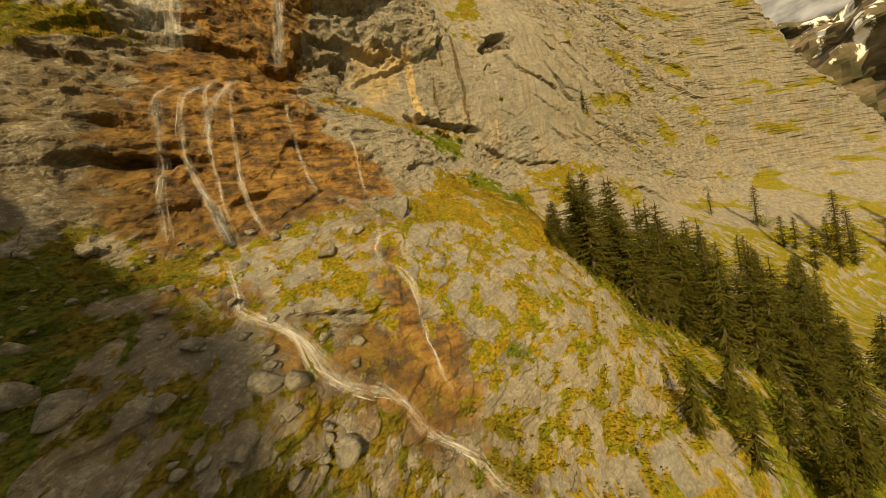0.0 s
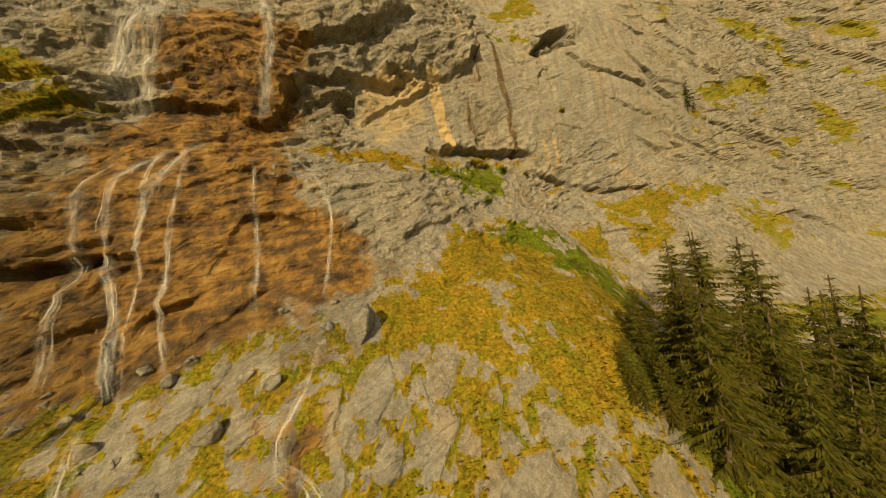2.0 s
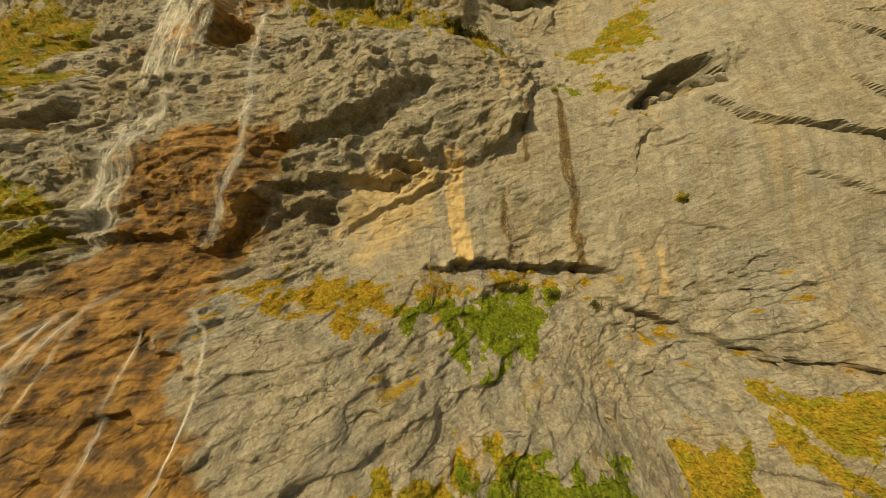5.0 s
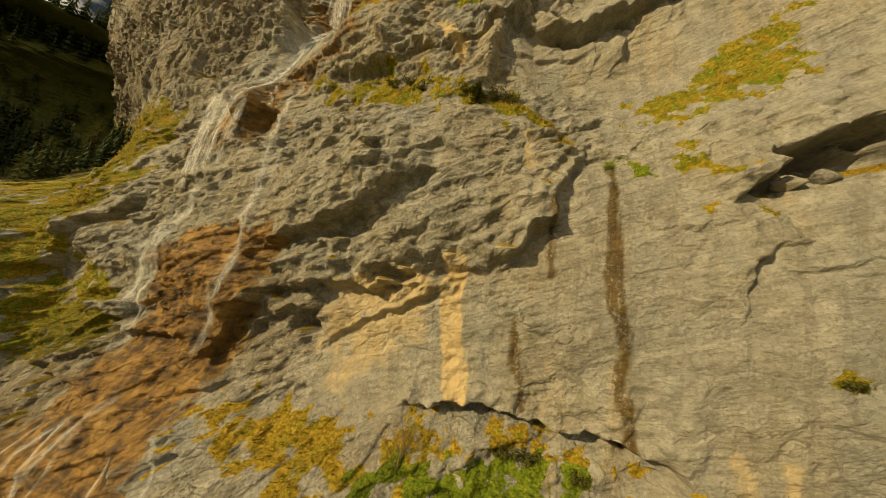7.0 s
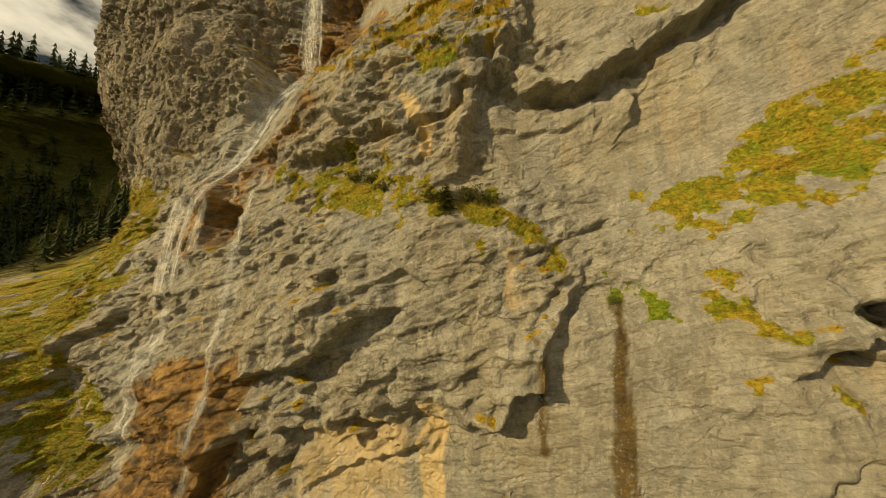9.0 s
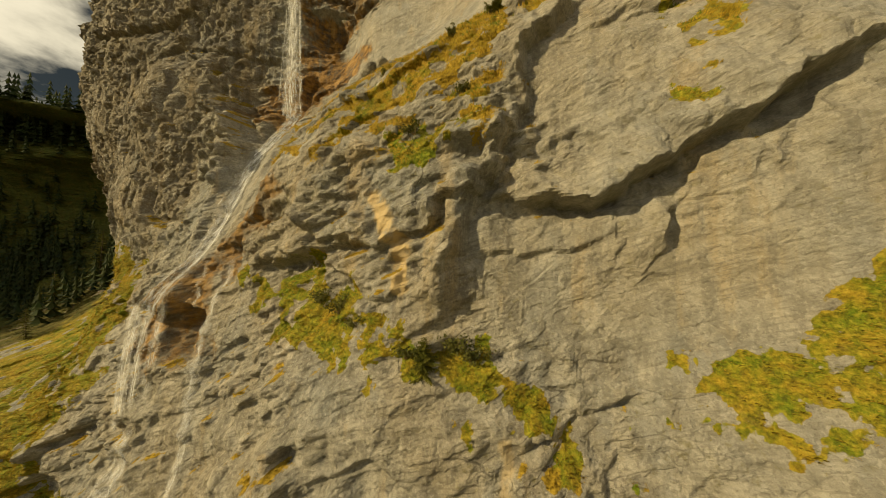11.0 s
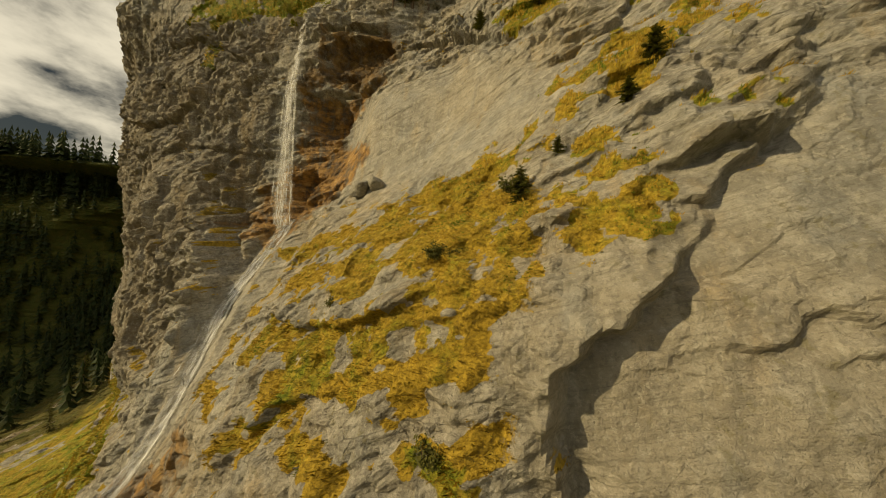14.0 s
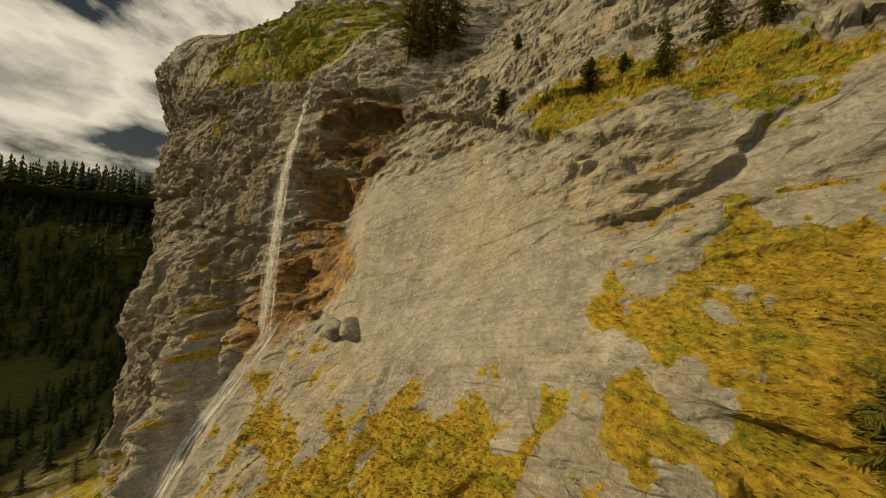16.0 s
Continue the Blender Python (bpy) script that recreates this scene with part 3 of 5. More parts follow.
edge([(-10.9, 100.6), (-13.4, 103.3), (-14.4, 107.0), (-13.6, 109.8)], 0.6, 3, 0.6, 0.6)
edge([(-5.9, 126.6), (-3.5, 128.1), (0.8, 128.2), (3.0, 127.9)], 0.7, 3, 0.7, 0.6)
edge([(-5.5, 117.9), (-2.2, 118.6), (2.5, 118.3), (5.1, 119.9)], 0.7, 3, 0.7, 0.6)
edge([(-9.8, 100.7), (-5.6, 100.4), (-4.3, 101.2)], 0.4, 2, 0.4, 0.4)
edge([(-11.2, 103.5), (-8.0, 105.3), (-6.0, 105.9)], 0.4, 2, 0.4, 0.4)
edge([(-24.9, 109.1), (-21.6, 110.8), (-20.0, 113.2)], 0.5, 2, 0.5, 0.5)
edge([(99.3, 46.4), (107.8, 41.6), (116.4, 40.2)], 0.4, 5.0, 0.5, 0.7)
# hollows: middle along and up, half width, half height, depth
HOLLOWS = [(12.9, 55.0, 1.2, 0.7, 1.8), (19.6, 59.8, 2.0, 0.6, 1.2), (45.6, 69.6, 3.0, 0.9, 2.0), (49.8, 52.3, 0.7, 0.35, 0.8),
           (0.5, 123.5, 4.6, 3.6, 3.2), (-2.6, 115.0, 2.8, 3.0, 2.2), (1.6, 73.2, 2.8, 2.4, 2.2), (-82.0, 96.0, 22.0, 11.0, 16.0)]
# bulges: middle along and up, half width, half height, how far out; gullies: line, half width, depth
BULGES = [(-6.6, 91.5, 2.7, 2.7, 1.7), (-14.0, 106.0, 4.0, 5.0, 1.0), (-21.0, 98.0, 5.0, 6.0, 1.0), (-0.8, 76.0, 3.0, 2.2, 1.6), (-16.0, 60.0, 4.0, 3.0, 1.2)]
GULLIES = [([(-4.2, 106.0), (-3.8, 99.0), (-3.0, 94.0), (-2.4, 88.0), (-1.2, 82.0), (-0.6, 79.0)], 2.4, 2.4), ([(2.0, 97.0), (3.2, 91.0), (3.4, 86.0)], 5.0, 2.0)]
# the chute below the upper fall: along, up, depth
CHUTE = [(-0.7, 75.0, 33.4), (-0.6, 77.0, 34.3), (-0.5, 79.3, 36.3), (-1.0, 82.0, 38.3), (-1.7, 84.5, 39.7), (-2.2, 87.0, 40.9), (-2.8, 91.8, 43.2), (-3.0, 95.0, 45.3), (-3.4, 98.0, 47.6), (-4.1, 102.0, 50.3), (-4.4, 110.0, 50.6)]
# smooth faces: middle along and up, half width, half height
SMOOTH = [(39.0, 60.0, 11.0, 11.0), (27.0, 55.0, 5.0, 4.0), (36.0, 92.0, 7.0, 6.0), (13.0, 110.0, 14.0, 7.5), (34.0, 81.0, 8.0, 5.0), (60.0, 66.0, 22.0, 16.0), (20.0, 24.0, 6.0, 5.0), (20.0, 53.5, 6.5, 4.5), (31.0, 97.0, 3.0, 6.0), (0.5, 91.0, 4.5, 8.0), (41.0, 83.0, 11.0, 13.0), (38.0, 97.0, 8.0, 8.0)]
# meadows
MEADOWS = []


def meadow(outline, green, full):
    """Turf inside an outline: how green (0 dry gold, 1 lush), how full."""
    MEADOWS.append((outline, green, full))


meadow([(-24.0, 18.0), (-8.0, 19.0), (-3.0, 31.0), (-8.0, 33.0), (-24.0, 34.0)], 0.55, 0.75)
meadow([(29.1, 112.3), (30.0, 113.4), (31.2, 113.3), (31.1, 112.7), (30.2, 112.2)], 0.3, 1.0)
meadow([(19.5, 121.3), (25.0, 123.0), (28.2, 123.2), (32.1, 121.6), (34.3, 120.9), (33.8, 118.4), (31.6, 117.2), (30.2, 118.0), (26.0, 119.3), (23.0, 118.1)], 0.3, 0.9)
meadow([(-27.0, 133.0), (-22.0, 129.0), (-8.0, 130.0), (-4.0, 135.0), (0.0, 145.0), (-24.0, 147.0)], 0.35, 0.75)
meadow([(-23.5, 125.8), (-18.1, 127.3), (-18.3, 121.6)], 0.3, 0.6)
meadow([(-20.0, 52.3), (-17.6, 54.9), (-9.8, 56.4), (-4.8, 51.1), (-10.4, 48.4), (-16.7, 47.0)], 0.3, 0.8)
meadow([(-31.0, 80.0), (-22.0, 80.5), (-16.0, 77.0), (-14.0, 72.0), (-16.0, 65.0), (-20.0, 58.0), (-31.0, 54.0)], 0.3, 0.85)
meadow([(-80.0, 50.0), (-25.0, 52.0), (-16.0, 58.0), (-20.0, 66.0), (-31.0, 78.0), (-60.0, 82.0), (-80.0, 78.0)], 0.25, 0.95)
meadow([(19.1, 37.3), (17.0, 36.4), (14.5, 35.8), (12.8, 35.9), (11.7, 34.2), (12.1, 33.2), (16.2, 32.2), (16.3, 31.1), (18.2, 30.3), (19.3, 29.1), (24.0, 28.0), (35.5, 29.0), (36.5, 31.9), (33.0, 35.9), (29.5, 39.7), (25.5, 40.1), (23.1, 39.2), (20.4, 39.9)], 0.22, 1.0)
meadow([(8.2, 48.6), (11.9, 49.2), (17.2, 49.6), (20.5, 49.8), (23.1, 47.7), (19.4, 46.7), (16.5, 46.7), (11.9, 47.4)], 0.15, 0.85)
meadow([(20.8, 48.8), (25.5, 48.2), (32.7, 48.1), (29.2, 42.9), (26.6, 42.8), (24.4, 44.8), (23.0, 47.1)], 0.75, 1.0)
meadow([(24.6, 39.6), (29.5, 39.8), (34.4, 37.9), (37.8, 33.6), (37.4, 30.0), (33.2, 30.4), (29.6, 33.9), (27.8, 36.6), (24.2, 37.8)], 0.75, 1.0)
meadow([(47.5, 42.2), (51.4, 43.3), (61.7, 44.1), (71.6, 43.8), (69.6, 41.8), (60.3, 40.5), (56.1, 40.5), (51.7, 36.9), (48.9, 34.9), (45.9, 34.3), (47.6, 38.3), (45.5, 39.4)], 0.25, 0.95)
meadow([(39.4, 38.6), (44.4, 39.3), (43.5, 36.7), (42.8, 34.1), (38.6, 35.2)], 0.25, 0.9)
meadow([(69.4, 38.0), (77.3, 38.3), (75.1, 35.5), (68.9, 35.2)], 0.3, 0.8)
meadow([(-3.4, 96.3), (10.7, 97.8), (15.6, 98.8), (15.8, 101.4), (19.3, 103.1), (22.2, 104.4), (24.1, 105.0), (26.1, 105.9), (27.0, 106.9), (26.7, 110.2), (28.8, 110.0), (29.6, 112.2), (31.3, 112.2), (32.7, 113.4), (34.3, 115.3), (36.5, 112.0), (35.0, 109.4), (33.5, 110.8), (32.5, 110.2), (31.9, 107.1), (31.1, 106.2), (29.7, 106.2), (28.5, 106.0), (29.0, 104.9), (27.3, 105.0), (25.4, 103.4), (24.9, 101.8), (24.5, 100.7), (18.8, 99.0), (14.1, 96.5)], 0.17, 1.0)
meadow([(14.1, 96.5), (18.8, 99.0), (24.5, 100.7), (25.8, 101.8), (27.8, 100.5), (26.6, 99.9), (26.3, 99.2), (27.0, 99.0), (27.8, 98.0), (26.6, 97.2), (26.6, 96.6), (26.1, 96.0), (24.6, 95.5), (22.2, 95.0), (20.8, 94.6), (22.2, 95.8), (23.3, 96.7), (21.3, 96.8), (17.7, 94.2), (14.5, 95.0)], 0.15, 1.0)
meadow([(28.9, 100.4), (30.1, 100.7), (31.2, 100.8), (31.8, 100.4), (31.7, 100.1), (30.7, 99.8), (30.8, 99.5), (30.2, 98.6), (29.4, 98.2), (29.0, 98.2), (29.2, 98.9)], 0.2, 1.0)
meadow([(29.4, 101.5), (30.7, 102.1), (30.7, 101.7), (29.7, 101.0), (28.7, 100.6), (28.1, 100.3)], 0.2, 0.9)
meadow([(29.1, 103.5), (29.9, 103.8), (31.1, 104.0), (31.1, 103.7), (29.9, 103.2), (28.7, 102.8)], 0.2, 0.9)
meadow([(33.2, 104.0), (33.6, 104.3), (34.3, 104.5), (34.2, 104.0), (33.8, 103.9)], 0.3, 0.9)
meadow([(10.5, 90.5), (10.6, 91.8), (17.5, 93.5), (19.5, 93.6), (18.5, 91.6), (17.4, 91.0), (16.6, 91.8)], 0.2, 0.9)
meadow([(19.6, 93.2), (21.9, 94.4), (22.7, 93.6), (21.7, 93.0)], 0.2, 0.9)
meadow([(22.8, 94.1), (24.3, 95.0), (24.6, 94.6), (23.1, 93.6)], 0.3, 0.9)
meadow([(14.9, 89.1), (18.6, 89.7), (19.0, 89.2), (17.0, 88.8)], 0.2, 0.8)
meadow([(16.8, 90.6), (16.9, 92.5), (19.0, 92.3), (18.9, 91.0)], 0.25, 0.9)
meadow([(19.7, 92.2), (21.9, 92.6), (21.6, 91.7)], 0.2, 0.9)
meadow([(19.8, 87.9), (22.8, 88.1), (23.7, 86.5), (22.0, 85.8), (20.3, 86.7)], 0.35, 0.75)
meadow([(24.3, 89.2), (25.4, 89.3), (25.3, 88.1), (24.1, 88.1)], 0.3, 0.8)
meadow([(25.3, 90.7), (26.2, 91.1), (26.1, 90.2)], 0.3, 0.8)
meadow([(10.9, 78.5), (14.8, 79.9), (12.8, 76.4), (10.1, 75.8)], 0.35, 0.9)
meadow([(11.6, 74.8), (14.5, 77.2), (16.8, 78.6), (19.2, 78.4), (20.4, 77.4), (13.4, 74.7)], 0.3, 1.0)
meadow([(21.1, 95.7), (25.0, 94.7), (25.1, 93.3), (23.1, 93.4)], 0.2, 0.9)
meadow([(36.9, 95.6), (38.1, 95.2), (40.0, 96.7), (41.3, 97.2), (41.0, 96.2), (40.1, 95.2), (40.2, 94.5), (39.2, 93.2), (37.1, 92.6), (37.3, 93.7)], 0.25, 0.95)
meadow([(36.4, 89.3), (37.3, 89.5), (37.9, 90.0), (37.6, 89.5), (37.1, 89.0)], 0.25, 0.8)
meadow([(7.0, 78.4), (10.7, 77.3), (14.4, 78.3), (19.0, 77.0), (23.6, 75.6), (26.8, 75.7), (29.2, 74.2), (31.2, 72.2), (31.5, 71.6), (29.2, 72.6), (26.7, 73.0), (23.8, 74.1), (20.4, 74.3), (15.1, 74.6), (8.2, 77.1)], 0.3, 1.0)
meadow([(36.5, 76.0), (39.6, 76.6), (40.8, 76.9), (41.4, 79.7), (42.4, 80.6), (44.1, 80.7), (44.5, 82.5), (46.8, 82.9), (45.7, 76.5), (44.3, 75.6), (42.6, 75.1), (40.5, 74.1), (38.0, 73.7), (36.1, 74.5)], 0.3, 0.95)
meadow([(33.5, 71.0), (35.2, 70.4), (36.7, 69.2), (37.3, 68.4), (35.8, 68.5), (34.2, 69.7)], 0.5, 1.0)
meadow([(38.2, 69.6), (39.6, 69.2), (40.3, 68.6), (39.0, 68.7)], 0.3, 0.9)
meadow([(39.7, 67.2), (41.1, 66.8), (42.2, 66.1), (42.0, 65.4), (41.2, 65.6), (40.2, 66.5)], 0.2, 0.9)
meadow([(44.0, 58.1), (44.6, 58.2), (44.4, 57.3), (43.9, 57.2)], 0.3, 1.0)
meadow([(17.2, 46.6), (16.8, 47.9), (17.7, 49.3), (19.8, 49.7), (21.6, 49.8), (24.2, 48.7), (27.1, 49.4), (29.2, 50.2), (32.1, 50.0), (34.4, 50.0), (37.4, 49.7), (38.8, 50.2)], 0.15, 1.0)
meadow([(20.2, 46.8), (20.5, 47.9), (22.2, 48.4), (24.3, 48.6), (27.5, 49.2), (30.0, 49.6), (34.1, 49.4), (34.1, 48.0)], 0.75, 1.0)
meadow([(-91.8, 89.3), (-19.1, 79.1), (-16.4, 76.6), (-17.1, 72.8), (-53.3, 76.1)], 0.25, 0.9)
meadow([(-20.7, 52.3), (-19.4, 54.1), (-11.2, 57.2), (-7.6, 53.7), (-15.6, 50.1), (-19.5, 49.3)], 0.3, 0.95)
meadow([(-22.8, 59.5), (-30.6, 63.8), (-35.0, 66.9), (-42.2, 70.1), (-54.4, 75.5), (-11.7, 67.7), (-12.8, 65.1), (-15.3, 62.5), (-17.2, 58.3), (-21.4, 57.1)], 0.3, 0.95)
BARE = [[(23.7, 103.8), (25.2, 105.6), (25.3, 104.5), (24.1, 103.7)], [(25.3, 103.5), (25.3, 104.5), (26.9, 106.6), (27.3, 106.0), (26.6, 104.3)], [(26.4, 107.8), (27.7, 108.5), (28.4, 107.4), (27.8, 107.5)], [(28.7, 107.4), (29.7, 108.0), (29.5, 107.3), (29.0, 107.2)]]
RUST = []


def rust(outline, strength):
    """Rust-stained rock inside an outline, and how strong."""
    RUST.append((outline, strength))


rust([(-4.9, 46.4), (-4.4, 49.8), (-1.4, 52.1), (-1.9, 59.0), (3.7, 62.0), (9.5, 62.8), (7.9, 52.3), (6.2, 47.2), (8.4, 42.2), (11.3, 39.4), (12.1, 35.8), (10.3, 35.2), (5.7, 34.5), (1.0, 32.6), (-3.9, 32.6), (-6.1, 34.0), (-6.9, 36.9), (-6.5, 41.7)], 1.0)
rust([(-3.1, 58.7), (3.2, 60.1), (7.4, 58.3), (8.7, 56.7), (7.9, 52.4), (5.1, 51.0), (1.0, 53.5)], 1.0)
rust([(-4.4, 46.5), (1.5, 49.4), (6.2, 49.5), (5.6, 45.3), (8.5, 43.1), (11.2, 40.1), (12.4, 37.7), (13.6, 35.8), (0.8, 36.1)], 0.8)
rust([(9.0, 32.3), (8.9, 28.7), (9.2, 25.7), (10.3, 24.1), (9.1, 21.4), (7.0, 20.1), (9.7, 17.1), (6.7, 18.9), (4.9, 22.0), (1.3, 24.5), (1.4, 26.3), (-0.3, 27.8), (-2.7, 29.1), (-4.2, 29.2), (-3.9, 30.3), (-0.6, 29.9), (-0.0, 28.0), (2.5, 26.5), (6.1, 26.1), (6.6, 30.4)], 0.75)
rust([(-5.5, 118.0), (2.7, 118.3), (-1.4, 112.3), (9.3, 108.2), (3.2, 103.0), (-4.5, 97.3), (-10.1, 100.4), (-8.1, 106.6), (-5.7, 109.0)], 0.75)
rust([(-10.8, 71.6), (4.5, 82.9), (8.2, 86.7), (10.8, 85.4), (6.5, 80.0), (3.5, 77.1), (5.7, 72.1), (-2.2, 69.6)], 0.6)
rust([(-5.0, 119.0), (5.0, 119.0), (5.0, 127.0), (-4.0, 128.0)], 0.7)
PALE = [([(14.3, 58.4), (21.2, 60.5), (22.9, 59.2), (22.1, 55.8), (16.8, 51.0), (14.2, 53.7)], 0.55)]
# stains that run down the face: line, half width, kind
STAINS = [([(34.4, 69.1), (34.3, 65.2), (34.4, 61.6), (35.0, 57.9), (35.4, 54.6), (35.9, 51.0)], 0.42, "dark"), ([(28.9, 57.8), (29.6, 52.1)], 0.3, "dark"), ([(24.1, 61.4), (24.5, 56.0), (25.4, 51.6)], 0.8, "pale"), ([(19.6, 84.1), (22.2, 80.7), (22.6, 78.6)], 0.5, "pale"), ([(28.4, 71.6), (29.0, 68.7)], 0.35, "pale"),
          ([(40.4, 52.6), (41.2, 49.4)], 0.35, "pale"), ([(42.3, 52.8), (42.9, 49.2)], 0.3, "pale"), ([(30.6, 66.0), (30.9, 61.0)], 0.25, "dark")]
DAMP_SHADE = []


def damp_shade(outline, strength):
    """Rock and turf darkened inside an outline, by wet and moss and by shade put into the colour, and how strong."""
    DAMP_SHADE.append((outline, strength))


# the gorge slope: its shade is put into the colour
damp_shade([(-84.0, 40.0), (-46.0, 42.0), (-42.0, 80.0), (-60.0, 86.0), (-84.0, 84.0)], 0.85)
# moss and dark soil along the stream
damp_shade([(-8.0, 28.0), (-2.0, 29.5), (2.5, 27.0), (7.0, 24.0), (11.0, 18.0), (9.0, 15.0), (2.0, 19.0), (-8.0, 22.0)], 0.45)
# the pillar's darker rock
damp_shade([(-64.0, 84.0), (-11.0, 84.0), (-9.0, 100.0), (-9.0, 128.0), (-24.0, 132.0), (-64.0, 140.0)], 0.48)
# lower left of the apron: moss, with shade mixed into the colour
damp_shade([(-24.0, 18.0), (-6.0, 19.0), (-2.0, 33.0), (-24.0, 34.0)], 0.55)
# gorge wall round its cave, coloured dark to stand for shade
damp_shade([(-120.0, 84.0), (-45.0, 84.0), (-45.0, 110.0), (-115.0, 108.0)], 0.8)
# wet rock left of the rust, with some shade in the colour
damp_shade([(-16.0, 33.0), (-3.0, 33.0), (-4.0, 40.0), (-5.0, 48.0), (-3.0, 52.0), (-16.0, 52.0)], 0.6)
# alcove by the fall, recess by the small cave, wall foot: darkened
damp_shade([(-6.0, 119.5), (5.0, 119.0), (7.0, 126.5), (-3.0, 129.0)], 0.75)
damp_shade([(6.0, 50.5), (11.0, 51.0), (13.5, 57.0), (9.0, 60.0), (7.0, 56.0)], 0.45)
damp_shade([(-3.0, 33.0), (9.0, 33.0), (9.5, 34.6), (-4.0, 34.6)], 0.5)


def cliff(u, z):
    """Depth w of the rock at u, z (flat arrays), and its zones."""
    w = np.einsum("ki,ij,kj->k", weights(RIB_U, u, -36.0), RIB_W, weights(HEIGHTS, z))
    w = np.where(z < -60, w - (-60 - z) * 16.0, w)
    w = np.where(z > 180, w + (z - 180) * 1.0, w)
    wu = u + 0.6 * fbm(u * 0.35, z * 0.35, 11, 4, 0.5)
    wz = z + 0.6 * fbm(u * 0.35, z * 0.35, 17, 4, 0.5)
    ju = u + 0.30 * fbm(u * 0.7, z * 0.7, 12, 4, 0.55)
    jz = z + 0.30 * fbm(u * 0.7, z * 0.7, 18, 4, 0.55)
    smooth = np.zeros(u.shape)
    for cu, cz, ru, rz in SMOOTH:
        smooth = np.maximum(smooth, ease(1.25 - np.hypot((wu - cu) / ru, (wz - cz) / rz), 0.0, 0.5))
    rough = (1.0 - 0.82 * smooth) * (1 - 0.5 * ease(u, 46, 56)) * (1 - 0.75 * ease(36.5 - z, 0, 4) * ease(u, -4, 2))
    for pts, proud, fade, hollow, reach in EDGES:
        us, zs = [p[0] for p in pts], [p[1] for p in pts]
        box = (u > min(us) - 12) & (u < max(us) + 12) & (z > min(zs) - 12) & (z < max(zs) + 12)
        d, side, over = to_line(pts, ju[box], jz[box])
        s = d * side
        lift = np.where(s > 0, -proud * np.exp(-s / fade) * ease(s, 0.0, 0.14), hollow * np.exp(s / reach) * ease(-s, 0.0, 0.12))
        ends = np.minimum(np.hypot(u[box] - us[0], z[box] - zs[0]), np.hypot(u[box] - us[-1], z[box] - zs[-1]))
        lift *= (0.25 + 0.75 * ease(ends, 0.0, 1.3)) * ease(1.8 - over, 0.0, 1.8)
        w[box] += lift * (0.7 + 0.5 * ease(fbm(u[box] * 0.4, z[box] * 0.4, 171, 3, 0.6), -0.45, 0.45)) * ease(12 - d, 0, 6)
    for cu, cz, ru, rz, deep in HOLLOWS:
        r2 = ((wu - cu) / ru) ** 2 + ((wz - cz) / rz) ** 2
        w += deep * np.sqrt(np.clip(1 - r2, 0, 1))
    for cu, cz, ru, rz, out in BULGES:
        w -= out * np.clip(1 - ((wu - cu) / ru) ** 2 - ((wz - cz) / rz) ** 2, 0, 1)
    for pts, half, deep in GULLIES:
        d, *_ = to_line(pts, wu, wz)
        w += deep * ease(1 - d / half, 0, 1)
    # beds and blocks; the pillar beside the upper fall is split upright
    shattered = ease(fbm(u * 0.10, z * 0.13, 141, 4) + 0.25 * ease(-u, 4, 10) * ease(z, 76, 84), -0.15, 0.30)
    upright = ease(-u, 6, 14) * ease(z, 72, 84)
    for turn, share in ((0.38, 1 - upright), (1.35, upright)):
        on = (share > 0.001) & (rough > 0.01)
        p, q, part_of, broken = u[on], z[on], (share * rough)[on], shattered[on]
        a, b = p * math.cos(turn) + q * math.sin(turn), -p * math.sin(turn) + q * math.cos(turn)
        a, b = a + 0.3 * fbm(p * 0.3, q * 0.3, 23, 3), b + 0.22 * fbm(p * 0.3, q * 0.3, 29, 3)
        for size, flat, deep, seed in ((6.0, 2.6, 0.65, 31), (2.6, 1.1, 0.30 + 0.50 * broken, 41), (0.95, 0.5, 0.09 + 0.30 * broken, 51)):
            w[on] += part_of * blocks(a / size, b / flat, seed, deep, size, 0.22, 0.06 + 0.5 * (size < 5))
    # the far wall is cut by long beds that fall away along it
    beyond = ease(u, 56, 68) * ease(z, 30, 38)
    on = beyond > 0.001
    p, q = u[on], z[on]
    a, b = p * math.cos(0.45) - q * math.sin(0.45), p * math.sin(0.45) + q * math.cos(0.45)
    a, b = a + 1.2 * fbm(p * 0.12, q * 0.12, 24, 4), b + 0.8 * fbm(p * 0.12, q * 0.12, 30, 4)
    for size, flat, deep, seed in ((17.0, 5.0, 1.3, 35), (7.0, 2.4, 0.7, 45), (3.0, 1.2, 0.35, 55)):
        w[on] += beyond[on] * blocks(a / size, b / flat, seed, deep, size, 0.5, 0.25)
    b = -u * math.sin(0.36) + z * math.cos(0.36) + 0.35 * fbm(u * 0.22, z * 0.5, 121, 4)
    for period, deep, seed in ((2.6, 0.42, 125), (0.9, 0.15, 126)):
        k = np.floor(b / period)
        saw = b / period - k
        keep = ease(chance(k, np.floor(u / 9.0), seed) + 0.7 * fbm(u * 0.16, z * 0.16, seed + 3, 3), 0.55, 0.85)
        saw = np.where(saw < 0.8, saw / 0.8, (1 - saw) / 0.2)
        w += rough * keep * deep * (saw - 0.4) * (1 - upright) * ease(z, 36, 44) * (1 - 0.8 * beyond)
    w += 0.40 * fbm(u * 0.16, z * 0.16, 61, 3) * (0.3 + 0.7 * rough) + (0.05 + 0.07 * shattered) * fbm(u * 1.1, z * 1.1, 67, 4) * (0.35 + 0.65 * rough)
    # the chute's floor and its open side
    cu, cw = (np.interp(z, [c[1] for c in CHUTE], [c[i] for c in CHUTE]) for i in (0, 2))
